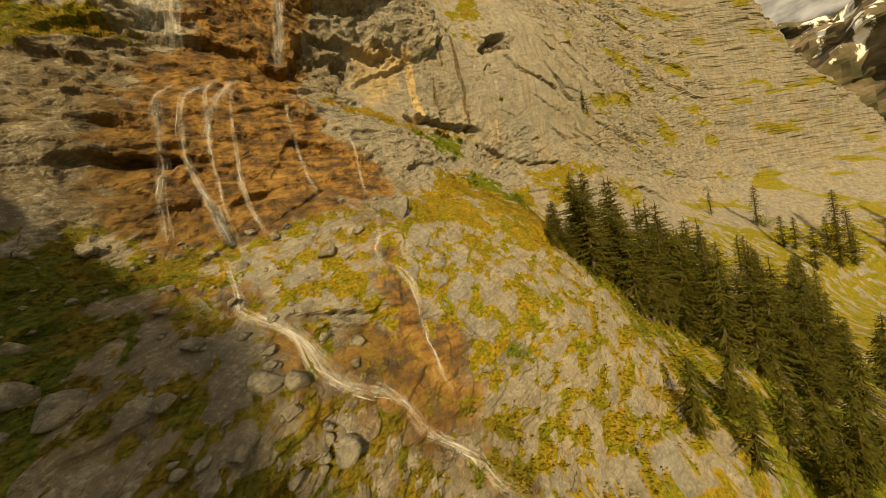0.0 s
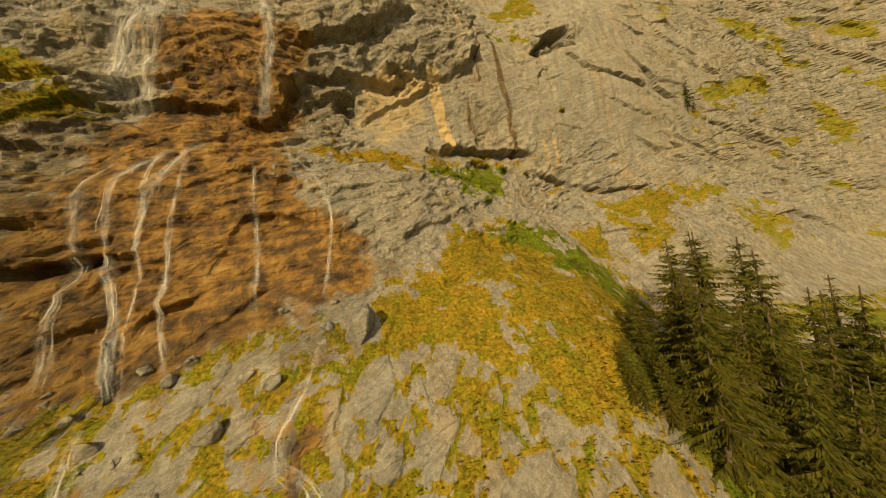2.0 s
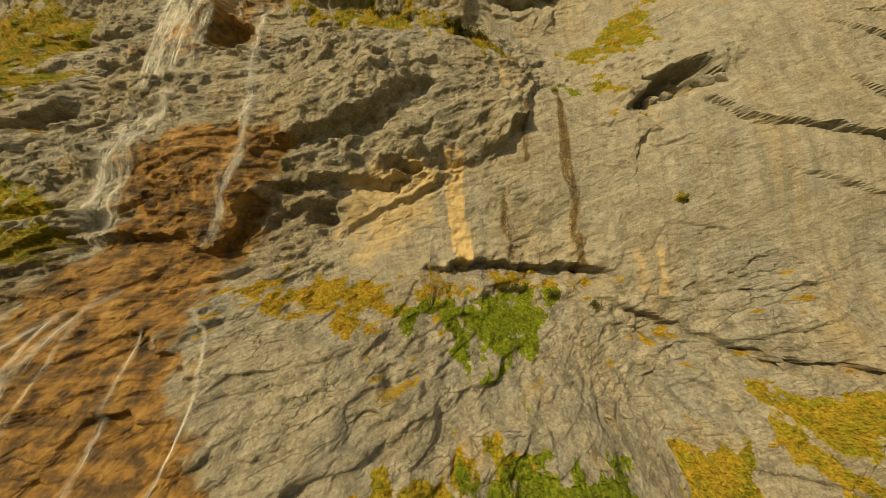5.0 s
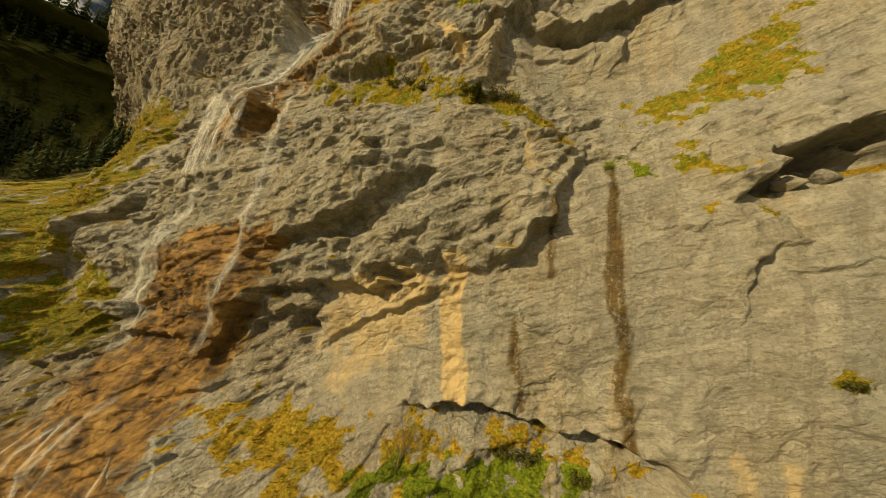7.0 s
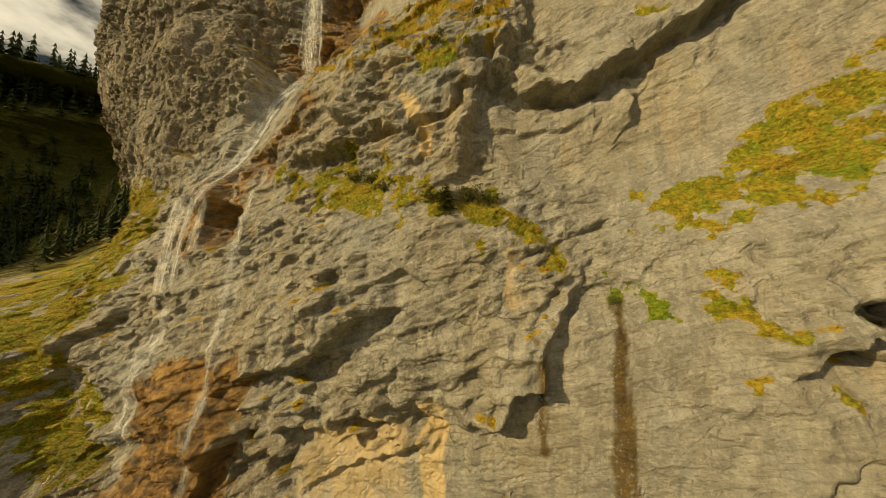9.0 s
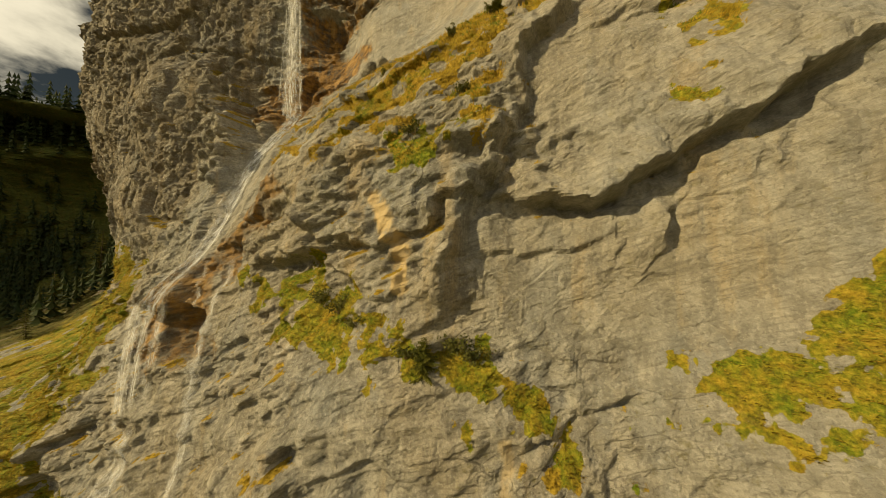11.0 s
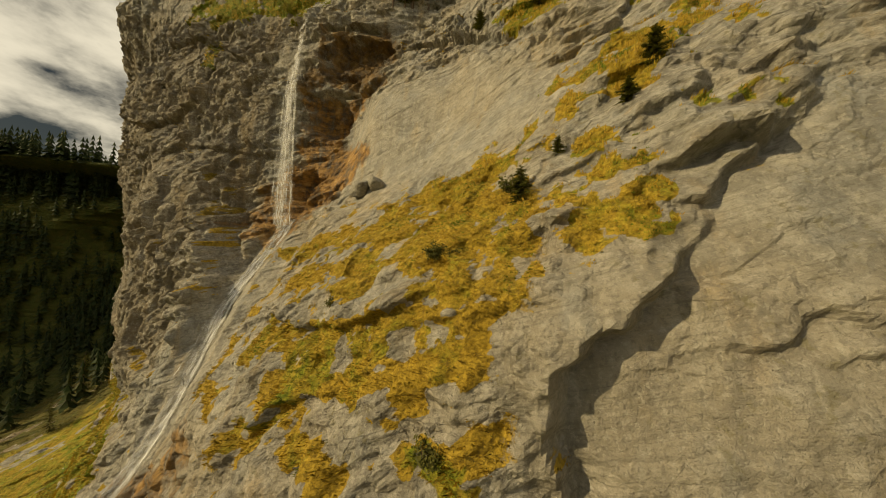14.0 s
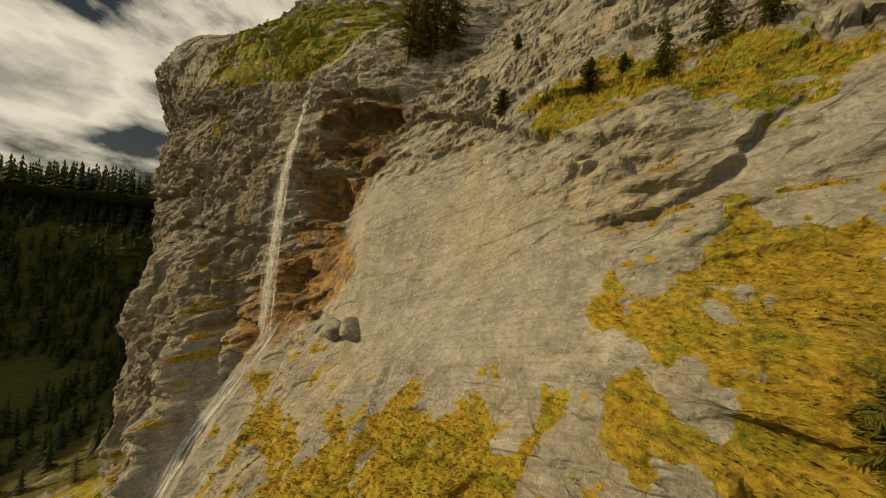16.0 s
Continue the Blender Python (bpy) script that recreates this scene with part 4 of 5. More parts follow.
    floor_w = cw - 0.38 * np.maximum(u - cu, 0) - 1.2 * np.maximum(cu - u, 0) + 0.16 * fbm(u * 0.6, z * 0.6, 163, 5, 0.6)
    ends = ease(z, 74.6, 75.6) * ease(114 - z, 0, 5)
    w += ease(u - cu, -2.5, -0.5) * ease(cu + 14 - u, 0, 9) * ends * np.maximum(0, floor_w - w)
    w += ease(1.8 - np.abs(u - cu), 0, 1.2) * ends * ease(104 - z, 0, 3) * (floor_w - w)
    # zones
    grass, lush, rust, pale, dark = (np.zeros(u.shape) for _ in range(5))
    ragged = 0.9 * fbm(u * 0.5, z * 0.5, 71, 5, 0.6)
    for pts, green, full in MEADOWS:
        us, zs = [p[0] for p in pts], [p[1] for p in pts]
        box = (u > min(us) - 3) & (u < max(us) + 3) & (z > min(zs) - 3) & (z < max(zs) + 3)
        m = ease(in_area(pts, u[box], z[box]) + 1.6 * ragged[box], -0.35, 0.35) * full
        lush[box] = np.where((m >= grass[box]) & (m > 0.05), green, lush[box])
        grass[box] = np.maximum(grass[box], m)
    holes = ease(fbm(u * 0.33, z * 0.42, 81, 5, 0.6), 0.36, 0.52)
    grass *= 1 - 0.7 * holes
    for pts in BARE:
        grass *= 1 - ease(in_area(pts, u, z) + 0.35 * ragged, -0.15, 0.15)
    # slabs of the apron, with turf in the joints
    gap, r1, *_ = cells((u * 0.9 + z * 0.3) / 2.2 + 0.22 * ragged, (z * 0.9 - u * 0.3) / 1.35 + 0.22 * ragged, 91)
    apron = ease(36.5 - z, 0, 4) * ease(u, -14, -8) * ease(44 - u, 0, 6)
    joint = np.maximum(ease(0.15 - gap, 0, 0.08), ease(r1, 0.84, 0.86)) * ease(fbm(u * 0.45, z * 0.6, 95, 5, 0.6), -0.08, 0.20)
    joint = np.maximum(joint, ease(fbm(u * 0.55 + z * 0.2, z * 0.8 - u * 0.3, 97, 5, 0.62), 0.16, 0.26))
    lush = np.where(apron * joint * 0.95 > grass, 0.27, lush)
    grass = np.maximum(grass, apron * joint * 0.95)
    w += apron * 0.07 * ease(0.12 - gap, 0, 0.1) - apron * (0.05 + 0.14 * ((r1 * 13.7) % 1.0)) * (r1 < 0.835) * ease(gap, 0.08, 0.2)
    front = ease(u, 2, 10) * ease(29 - u, 0, 3) * ease(z, 84, 90) * ease(104 - z, 0, 5)
    grass = np.maximum(grass, 0.9 * front * ease(fbm(u * 0.32 + z * 0.1, z * 0.55 - u * 0.15, 153, 4), 0.10, 0.24))
    wood = ease(31 - z - 0.10 * (u - 40), 0, 4) * ease(u, 21.0, 27.0)
    grass = np.maximum(grass, wood * ease(ragged, -0.35, 0.05))
    lush = np.where(wood > 0.5, 0.34 + 0.2 * ragged, lush)
    slope = ease(-u, 62, 74)
    grass = np.maximum(grass, slope)
    lush = np.where(slope > 0.5, 0.4, lush)
    # far gorge side: wood floor, darkened further to stand for its shade
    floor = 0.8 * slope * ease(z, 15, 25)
    far = ease(u, 60, 75)
    grass = np.maximum(grass, far * ease(fbm(u * 0.06 + z * 0.03, z * 0.12, 99, 5, 0.6), 0.34, 0.46) * 0.6)
    lush = np.where(far > 0.5, 0.3, lush)
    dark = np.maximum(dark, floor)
    for pts, strength in RUST:
        us, zs = [p[0] for p in pts], [p[1] for p in pts]
        box = (u > min(us) - 6) & (u < max(us) + 6) & (z > min(zs) - 6) & (z < max(zs) + 6)
        m = ease(in_area(pts, u[box], z[box]) + 1.2 * ragged[box], -1.6, 1.2) * strength
        rust[box] = np.maximum(rust[box], m)
    for pts, strength in PALE:
        pale = np.maximum(pale, ease(in_area(pts, u, z) + ragged, -0.8, 0.8) * strength)
    # wet and mossy rock, and places where shade is painted in
    for pts, strength in DAMP_SHADE:
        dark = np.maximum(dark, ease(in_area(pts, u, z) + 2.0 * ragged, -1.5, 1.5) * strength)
    sway = 0.32 * fbm(u * 0.9, z * 0.28, 103, 5, 0.6)
    for pts, half, kind in STAINS:
        us, zs = [p[0] for p in pts], [p[1] for p in pts]
        box = (u > min(us) - 3) & (u < max(us) + 3) & (z > min(zs) - 3) & (z < max(zs) + 3)
        d, *_ = to_line(pts, u[box] + sway[box], z[box])
        m = ease(half - d, -0.12, 0.12)
        if kind == "dark":
            dark[box] = np.maximum(dark[box], m)
        else:
            pale[box] = np.maximum(pale[box], m * (0.8 if half > 0.4 else 0.5))
    grass *= 1 - 0.8 * ease(rust, 0.5, 0.9)
    scree = ease(in_area([(86.0, 17.0), (92.0, 16.0), (84.0, 4.0), (74.0, 3.0)], u, z) + 2 * ragged, -1, 1)
    calm = np.maximum(np.maximum(smooth, 0.3 * far), 0.85 * apron * (r1 < 0.75))
    return w, grass, rust, pale, dark, lush, scree, calm


def stations(*runs):
    """Rows of even steps, end to end."""
    out = []
    for start, stop, step in runs:
        out.append(np.arange(start, stop - 1e-6, step))
    return np.concatenate(out)


STEP = 0.14
GU = stations((-1500, -300, 200), (-300, -130, 10), (-130, -70, 1.4), (-70, -62, 0.6), (-62, -34, 0.3), (-34, 48, STEP), (48, 66, 0.3), (66, 100, 0.45), (100, 140, 0.9), (140, 340, 4), (340, 1600, 210))
GZ = stations((-200, -60, 20), (-60, 0, 3), (0, 16, 0.6), (16, 120, STEP), (120, 150, 0.3), (150, 180, 1.2), (180, 420, 24))
NU, NZ = len(GU), len(GZ)
UU, ZZ = np.meshgrid(GU, GZ)
FIELDS = [f.reshape(NZ, NU) for f in map(np.asarray, cliff(UU.ravel(), ZZ.ravel()))]
WW, GRASS, RUSTY, PALED, DARKED, LUSH, SCREE, CALM = FIELDS
# worn edges: the steepest steps are eased
soft = np.pad(WW, 1, mode="edge")
soft = (soft[:-2, 1:-1] + soft[2:, 1:-1] + soft[1:-1, :-2] + soft[1:-1, 2:] + 0.5 * (soft[:-2, :-2] + soft[2:, 2:] + soft[:-2, 2:] + soft[2:, :-2]) + 2 * WW) / 8
inner = (UU > -34) & (UU < 48) & (ZZ > 16) & (ZZ < 120)
WW = np.where(inner, WW + (soft - WW) * ease(np.abs(soft - WW), 0.02, 0.10), WW)
# turf settles on ledges too
tilt_back = np.gradient(WW, axis=0) / np.gradient(ZZ, axis=0)
ledge = ease(tilt_back, 0.9, 1.8) * ease(fbm(UU * 0.45, ZZ * 0.45, 107, 4), -0.05, 0.25) * ease(ZZ, 38, 46)
GRASS = np.maximum(GRASS, 0.8 * ledge * (1 - RUSTY))


def grid_mesh(name, points, columns, rows, rounded=False):
    """A sheet of quads from rows x columns points."""
    me = bpy.data.meshes.new(name)
    k = np.arange((rows - 1) * (columns - 1))
    a = (k // (columns - 1)) * columns + k % (columns - 1)
    quads = np.stack([a, a + 1, a + 1 + columns, a + columns], 1).astype(np.int32)
    me.vertices.add(len(points))
    me.vertices.foreach_set("co", points.astype(np.float32).ravel())
    me.loops.add(quads.size)
    me.loops.foreach_set("vertex_index", quads.ravel())
    me.polygons.add(len(quads))
    me.polygons.foreach_set("loop_start", np.arange(0, quads.size, 4, dtype=np.int32))
    me.polygons.foreach_set("use_smooth", np.full(len(quads), rounded))
    me.update(calc_edges=True)
    return me


def colours(me, name, r, g, b):
    layer = me.attributes.new(name, "FLOAT_COLOR", "POINT")
    layer.data.foreach_set("color", np.stack([r, g, b, np.ones_like(r)], -1).astype(np.float32).ravel())


POINTS = np.stack([0.8 * UU - 0.6 * WW, 0.6 * UU + 0.8 * WW, ZZ], -1)
me = grid_mesh("ground", POINTS.reshape(-1, 3), NU, NZ)
colours(me, "zones", GRASS, RUSTY, PALED)
colours(me, "more", DARKED, LUSH, SCREE)
calm_layer = me.attributes.new("calm", "FLOAT", "POINT")
calm_layer.data.foreach_set("value", CALM.astype(np.float32).ravel())
me.materials.append(ROCK)
tagged(new("ground", me), "grey limestone cliff with rust-stained wet walls, grassy ledges and slab apron", "cliff", kind="structure")


def grid_at(field, u, z):
    i, j = np.interp(u, GU, np.arange(NU)), np.interp(z, GZ, np.arange(NZ))
    i0, j0 = min(int(i), NU - 2), min(int(j), NZ - 2)
    a, b = i - i0, j - j0
    return (field[j0, i0] * (1 - a) + field[j0, i0 + 1] * a) * (1 - b) + (field[j0 + 1, i0] * (1 - a) + field[j0 + 1, i0 + 1] * a) * b


def spot(u, z, out=0.0):
    """The point of the cliff at u, z, moved out of the rock by so many metres."""
    return at(u, float(grid_at(WW, u, z)) - out, z)


# ---- backdrop: mountain across the valley ----
def mountain():
    bu, bv = np.linspace(-0.55, 1.0, 150), np.linspace(0, 1, 70)
    A, B = np.meshgrid(bu, bv)
    ridge = 620 + 150 * fbm(A * 3.0, A * 0 + 2.0, 201, 4) + 230 * np.clip(A, -0.5, 0.5)
    h = -120 + B * (ridge + 120) + 45 * fbm(A * 9, B * 9, 207, 5) * B
    dist = 1150 + 500 * B + 90 * fbm(A * 6, B * 6, 213, 5)
    ang = -A
    u, w = dist * np.cos(ang), dist * np.sin(ang)
    pts = np.stack([0.8 * u - 0.6 * w, 0.6 * u + 0.8 * w, h], -1)
    mm = grid_mesh("mountain", pts.reshape(-1, 3), 150, 70)
    m = Mat("mountain_slope", 0.9)
    n, f = m.noise(0.012, 8, 0.65), m.noise(0.05, 6, 0.6)
    hz = m.t.nodes.new("ShaderNodeSeparateXYZ")
    m.link(m.pos, hz.inputs["Vector"])
    land = m.ramp(n, (0.35, (0.035, 0.045, 0.025)), (0.5, (0.10, 0.085, 0.055)), (0.65, (0.20, 0.16, 0.12)))
    land = m.mix(m.ease(hz.outputs["Z"], 260, 120), land, m.mix(f, (0.02, 0.035, 0.02), (0.06, 0.08, 0.03)))
    snow = m.math("MULTIPLY", m.ease(m.noise(0.02, 8, 0.6, m.scaled(1, 1, 0.35)), 0.55, 0.59), m.ease(hz.outputs["Z"], 300, 400))
    mm.materials.append(m.colour(m.mix(snow, land, (0.85, 0.86, 0.88))))
    tagged(new("backdrop", mm), "far mountain with snow patches on brown and wooded slopes", "mountain", kind="structure")


mountain()


# ---- an unseen hill, added across the valley towards the sun to shade gorge and apron ----
def hill():
    A, B = np.meshgrid(np.arange(-312, -42, 4.0), np.linspace(-1, 1, 41))
    crest = np.interp(A, [-312, -192, -167, -147, -132, -118, -88, -82, HILL_END, HILL_END + 8, -42], [164, 161, 154, 134, 118, 107, 91, 86, 78, 0, -42])
    u = A + 3 * fbm(A * 0.05, B * 2, 221, 3)
    w = -71 + B * np.where(B < 0, 150, 48) + 6 * fbm(A * 0.03, B * 2, 231, 3)
    z = -45 + (crest + 45) * (1 - np.abs(B)) + 5 * fbm(A * 0.08, B * 5, 241, 4) * (1 - np.abs(B))
    pts = np.stack([0.8 * u - 0.6 * w, 0.6 * u + 0.8 * w, z], -1)
    mm = grid_mesh("hill", pts.reshape(-1, 3), A.shape[1], A.shape[0])
    mm.materials.append(plain("shade_hill_slope", (0.02, 0.03, 0.012), (0.07, 0.085, 0.03), 0.2))
    tagged(new("backdrop", mm), "unseen green hill added across the valley to shade the gorge", "hill", kind="structure")


HILL_END = -76.0
hill()


# ---- small builders ----
def part(name, bm, material, parent=None, label=""):
    """One mesh object from a bmesh, under its thing."""
    data = bpy.data.meshes.new(name)
    bm.to_mesh(data)
    bm.free()
    data.materials.append(material)
    ob = new(name, data)
    if parent:
        ob.parent = parent
    return tagged(ob, label)


def from_lists(name, verts, faces, material, parent=None, smooth=False):
    data = bpy.data.meshes.new(name)
    data.from_pydata(verts, [], faces)
    data.materials.append(material)
    if smooth:
        data.polygons.foreach_set("use_smooth", np.ones(len(data.polygons), bool))
    ob = new(name, data)
    if parent:
        ob.parent = parent
    return ob


def tube(verts, faces, path, radii, sides=5):
    """A tapered tube along a path, added to the lists."""
    base = len(verts)
    for k, (p, r) in enumerate(zip(path, radii)):
        way = (path[min(k + 1, len(path) - 1)] - path[max(k - 1, 0)]).normalized()
        x = way.orthogonal().normalized()
        y = way.cross(x)
        for s in range(sides):
            g = s * math.tau / sides
            verts.append(p + (x * math.cos(g) + y * math.sin(g)) * r)
    for k in range(len(path) - 1):
        for s in range(sides):
            t = (s + 1) % sides
            faces.append((base + k * sides + s, base + k * sides + t, base + (k + 1) * sides + t, base + (k + 1) * sides + s))


# ---- spruces ----
def spruce(tall, wide, bare, seed, dense=1.0, spray=1.0):
    """A spruce: tapered trunk, whorls of drooping boughs with needle sprays. bare: the bough-free share of the trunk."""
    rng = random.Random(seed)
    top = new("spruce")
    v, f = [], []
    lean = Vector((rng.uniform(-0.02, 0.02), rng.uniform(-0.02, 0.02), 1))
    tube(v, f, [lean * (tall * k / 8) for k in range(-1, 9)], [tall * 0.014 * (1.15 - k / 8) + 0.012 for k in range(-1, 9)], 7)
    cv, cf = [], []
    zb = tall * bare
    while zb < tall * 0.985:
        up = zb / tall
        reach = wide * (1 - up) ** 0.72 * (0.5 + 0.5 * min(1, (up - bare) * 5 + 0.25)) * rng.uniform(0.72, 1.1)
        n = rng.choice((4, 5, 6))
        for k in range(n):
            if rng.random() < 0.08:
                continue
            g = k * math.tau / n + rng.uniform(-0.6, 0.6)
            length = reach * rng.uniform(0.45, 1.25) + 0.12
            out = Vector((math.cos(g), math.sin(g), 0))
            rise = 0.35 - 0.95 * (1 - up) + rng.uniform(-0.15, 0.15)
            base = lean * (zb + rng.uniform(-0.15, 0.15))
            if length > 2.1:
                tube(v, f, [base, base + out * length * 0.5 + Vector((0, 0, rise * length * 0.35)), base + out * length * 0.95 + Vector((0, 0, rise * length * 0.55))], [0.03, 0.018, 0.006], 3)
            m = max(3, int(length * 4.2 * dense))
            side = Vector((-out.y, out.x, 0))
            for j in range(m):
                s = (j + rng.uniform(0.2, 0.9)) / m
                p = base + out * length * s + Vector((0, 0, rise * length * s * (0.75 - 0.2 * s)))
                for q in (-1, 1):
                    size = (0.34 + 0.36 * (1 - s)) * min(1.0, 0.45 + length / 2.2) * rng.uniform(0.6, 1.35) * spray
                    tip = p + out * size * rng.uniform(0.4, 1.0) + side * q * size * rng.uniform(0.3, 0.9) + Vector((0, 0, -size * rng.uniform(0.25, 0.95)))
                    broad = (side * q * 0.4 - out + Vector((0, 0, rng.uniform(-0.6, 0.6)))).normalized() * size * 0.17
                    b = len(cv)
                    cv += [p + broad, p - broad * 0.6, tip, p.lerp(tip, 0.5) + broad * 1.2]
                    cf.append((b, b + 1, b + 2, b + 3))
        zb += tall * 0.026 * rng.uniform(0.6, 1.5) + 0.08
    from_lists("trunk", v, f, BARK, top, True)
    from_lists("crown", cv, cf, NEEDLES, top)
    return tagged(top, "dark green spruce with drooping boughs rooted on the slope", "spruce tree")


KINDS = [spruce(13.0, 3.6, 0.06, 1, 2.2, 0.62), spruce(11.0, 3.3, 0.04, 2, 2.2, 0.62), spruce(14.5, 3.3, 0.12, 3, 2.2, 0.62), spruce(6.0, 1.6, 0.04, 4, 1.8, 0.7), spruce(2.6, 1.15, 0.02, 5, 7.0, 0.5), spruce(12.0, 2.7, 0.06, 6, 0.65, 1.1), spruce(13.5, 2.6, 0.12, 7, 0.65, 1.1)]
TREES = []


def plant(kind, u, z, tall, group, label=""):
    """A copy of a kind of spruce, of that height, on the cliff."""
    rng = random.Random(int(u * 131 + z * 977))
    full = (13.0, 11.0, 14.5, 6.0, 2.6, 12.0, 13.5)[kind]
    s = tall / full
    m = Matrix.Translation(spot(u, z) - Vector((0, 0, 0.1 * s))) @ Matrix.Rotation(rng.uniform(0, 6.28), 4, "Z") @ Matrix.Diagonal((s * rng.uniform(0.9, 1.15), s * rng.uniform(0.9, 1.15), s, 1))
    ob = copy_thing(KINDS[kind], m)
    tagged(ob, label, group=group)
    TREES.append(ob)


WOOD = random.Random(77)


def grove(count, u0, u1, z0, z1, low, high, crest, group, kinds=(0, 0, 1, 1, 2)):
    """Spruces scattered over a strip of slope; none rises over the crest height."""
    for k in range(count):
        u = u0 + (u1 - u0) * (k + WOOD.random()) / count
        z = z0 + (z1 - z0) * WOOD.random() - 0.35 * (u - u0)
        plant(WOOD.choice(kinds), u, z, max(2.5, min(WOOD.uniform(low, high), crest - z)), group)


SLOPE_WOOD = "spruces on the slope below the wall"
grove(16, 22.5, 29.0, 27.0, 32.0, 2.5, 4.5, 35.0, SLOPE_WOOD, (1, 3))
grove(16, 25.0, 34.0, 23.0, 28.5, 5.5, 9.0, 36.0, SLOPE_WOOD)
grove(34, 29.0, 46.0, 19.5, 28.0, 8.0, 12.5, 37.5, SLOPE_WOOD)
grove(24, 36.0, 52.0, 11.0, 19.0, 8.0, 12.0, 30.0, SLOPE_WOOD)
grove(18, 58.0, 80.0, 12.0, 19.0, 6.0, 10.0, 25.0, SLOPE_WOOD, (5, 6))
grove(5, 22.0, 30.0, 12.0, 17.0, 3.0, 6.0, 21.0, SLOPE_WOOD, (1, 3))
grove(12, 30.0, 42.0, 5.0, 12.0, 4.0, 8.0, 17.0, SLOPE_WOOD, (1, 3))
grove(26, 42.0, 72.0, 2.0, 12.0, 6.0, 10.0, 20.0, SLOPE_WOOD, (5, 6))
grove(32, 100.0, 170.0, 8.0, 30.0, 8.0, 14.0, 34.0, "spruces beyond the scree gully", (5, 6))
for u, z, tall in ((72.1, 59.0, 7.0), (73.5, 58.0, 3.0)):
    plant(3, u, z, tall, "spruces on the high wall", "lone dark spruce on a ledge of the grey wall")
for u, z, tall in ((31.5, 107.6, 1.9), (30.5, 105.3, 1.2), (26.2, 100.5, 1.7), (24.3, 74.2, 2.0), (27.6, 120.7, 3.4), (24.1, 121.5, 1.9), (29.5, 122.5, 3.6), (25.8, 121.8, 1.2), (31.2, 122.4, 3.2), (33.4, 123.4, 2.0), (17.9, 121.7, 2.0), (27.6, 103.0, 0.9), (15.7, 131.8, 1.6)):
    plant(4 if tall < 2.5 else 3, u, z, tall, "young spruces on the grass slope", "small dark spruce growing on the golden grass slope")
for u, z, tall in ((2.8, 133.7, 13.0), (4.0, 134.0, 10.0), (4.8, 134.5, 15.0), (6.3, 135.6, 13.0)):
    plant(0, u, z, tall, "spruces over the fall", "tall dark spruce at the head of the waterfall")
for k in range(26):
    u = -58.0 + k * 1.5
    z = float(np.interp(u, [-60, -50, -40, -30, -20], [134, 144, 151, 154, 152])) + WOOD.uniform(-1, 5)
    plant(WOOD.choice((5, 6)), u, z, WOOD.uniform(3.5, 8.0), "spruces on the crest", "dark spruce on the crest of the crag")
for u, z, tall in ((-62.0, 73.0, 9.0), (-50.0, 68.0, 8.0), (-57.0, 74.0, 10.0), (-44.0, 66.0, 5.0)):
    plant(1, u, z, tall, "spruces in the gorge", "dark spruce on the shaded gorge slope")
for ob in KINDS:
    for o in (*ob.children, ob):
        bpy.data.objects.remove(o)


# ---- far wood on the other side of the gorge ----
def far_wood():
    rng = random.Random(5)
    v, f = [], []
    for k in range(3400):
        u = rng.uniform(-230, -62)
        z = 107 + rng.random() * 17 if k < 1500 else rng.uniform(66, 117)
        if z < 107 and u > -84:
            continue
        p = spot(u, z, 0.3)
        if k >= 3000:
            u, z = rng.uniform(-95, -46), rng.uniform(42, 80)
            p = spot(u, z, 0.3)
        tall = rng.uniform(5, 10) * (1 if k < 1500 else 0.8)
        for layer in range(5):
            a = layer / 5
            r, h0 = tall * 0.23 * (1 - a) + 0.15, tall * (0.08 + 0.86 * a)
            n = 6
            twist = rng.random() * 6
            for s in range(n):
                g = s * math.tau / n + twist
                l = r * rng.uniform(0.6, 1.25)
                b = len(v)
                v += [p + Vector((math.cos(g - 0.5) * l * 0.5, math.sin(g - 0.5) * l * 0.5, h0)), p + Vector((math.cos(g) * l, math.sin(g) * l, h0 - tall * 0.05)),
                      p + Vector((math.cos(g + 0.5) * l * 0.5, math.sin(g + 0.5) * l * 0.5, h0)), p + Vector((0, 0, h0 + tall * 0.14))]
                f.append((b, b + 1, b + 2, b + 3))
    tagged(from_lists("far_wood", v, f, FAR_NEEDLES), "dark spruce wood along the far rim of the gorge", "wood", kind="stuff")


far_wood()


# ---- boulders ----
def boulder(size, seed, label, squash=(1, 1, 1)):
    """An angular block of limestone."""
    bm = bmesh.new()
    bmesh.ops.create_icosphere(bm, subdivisions=3, radius=1.0)
    rng = random.Random(seed)
    planes = [(Vector((rng.gauss(0, 1), rng.gauss(0, 1), rng.gauss(0, 1))).normalized(), rng.uniform(0.52, 0.85)) for _ in range(13)]
    for vert in bm.verts:
        p = vert.co.copy()
        for n, d in planes:
            over = p.dot(n) - d
            if over > 0:
                p -= n * over * 0.94
        p *= 1 + 0.05 * noise.noise(p * 3.0 + Vector((seed, 0, 0))) + 0.025 * noise.noise(p * 9.0)
        vert.co = Vector((p.x * squash[0], p.y * squash[1], p.z * squash[2])) * size
    for face in bm.faces:
        face.smooth = True
    return tagged(part("boulder", bm, STONE), label, "boulder")


SHAPES = [boulder(1.0, 300 + k, "angular grey limestone boulder lying on the apron", (1, 0.8, 0.65)) for k in range(5)]


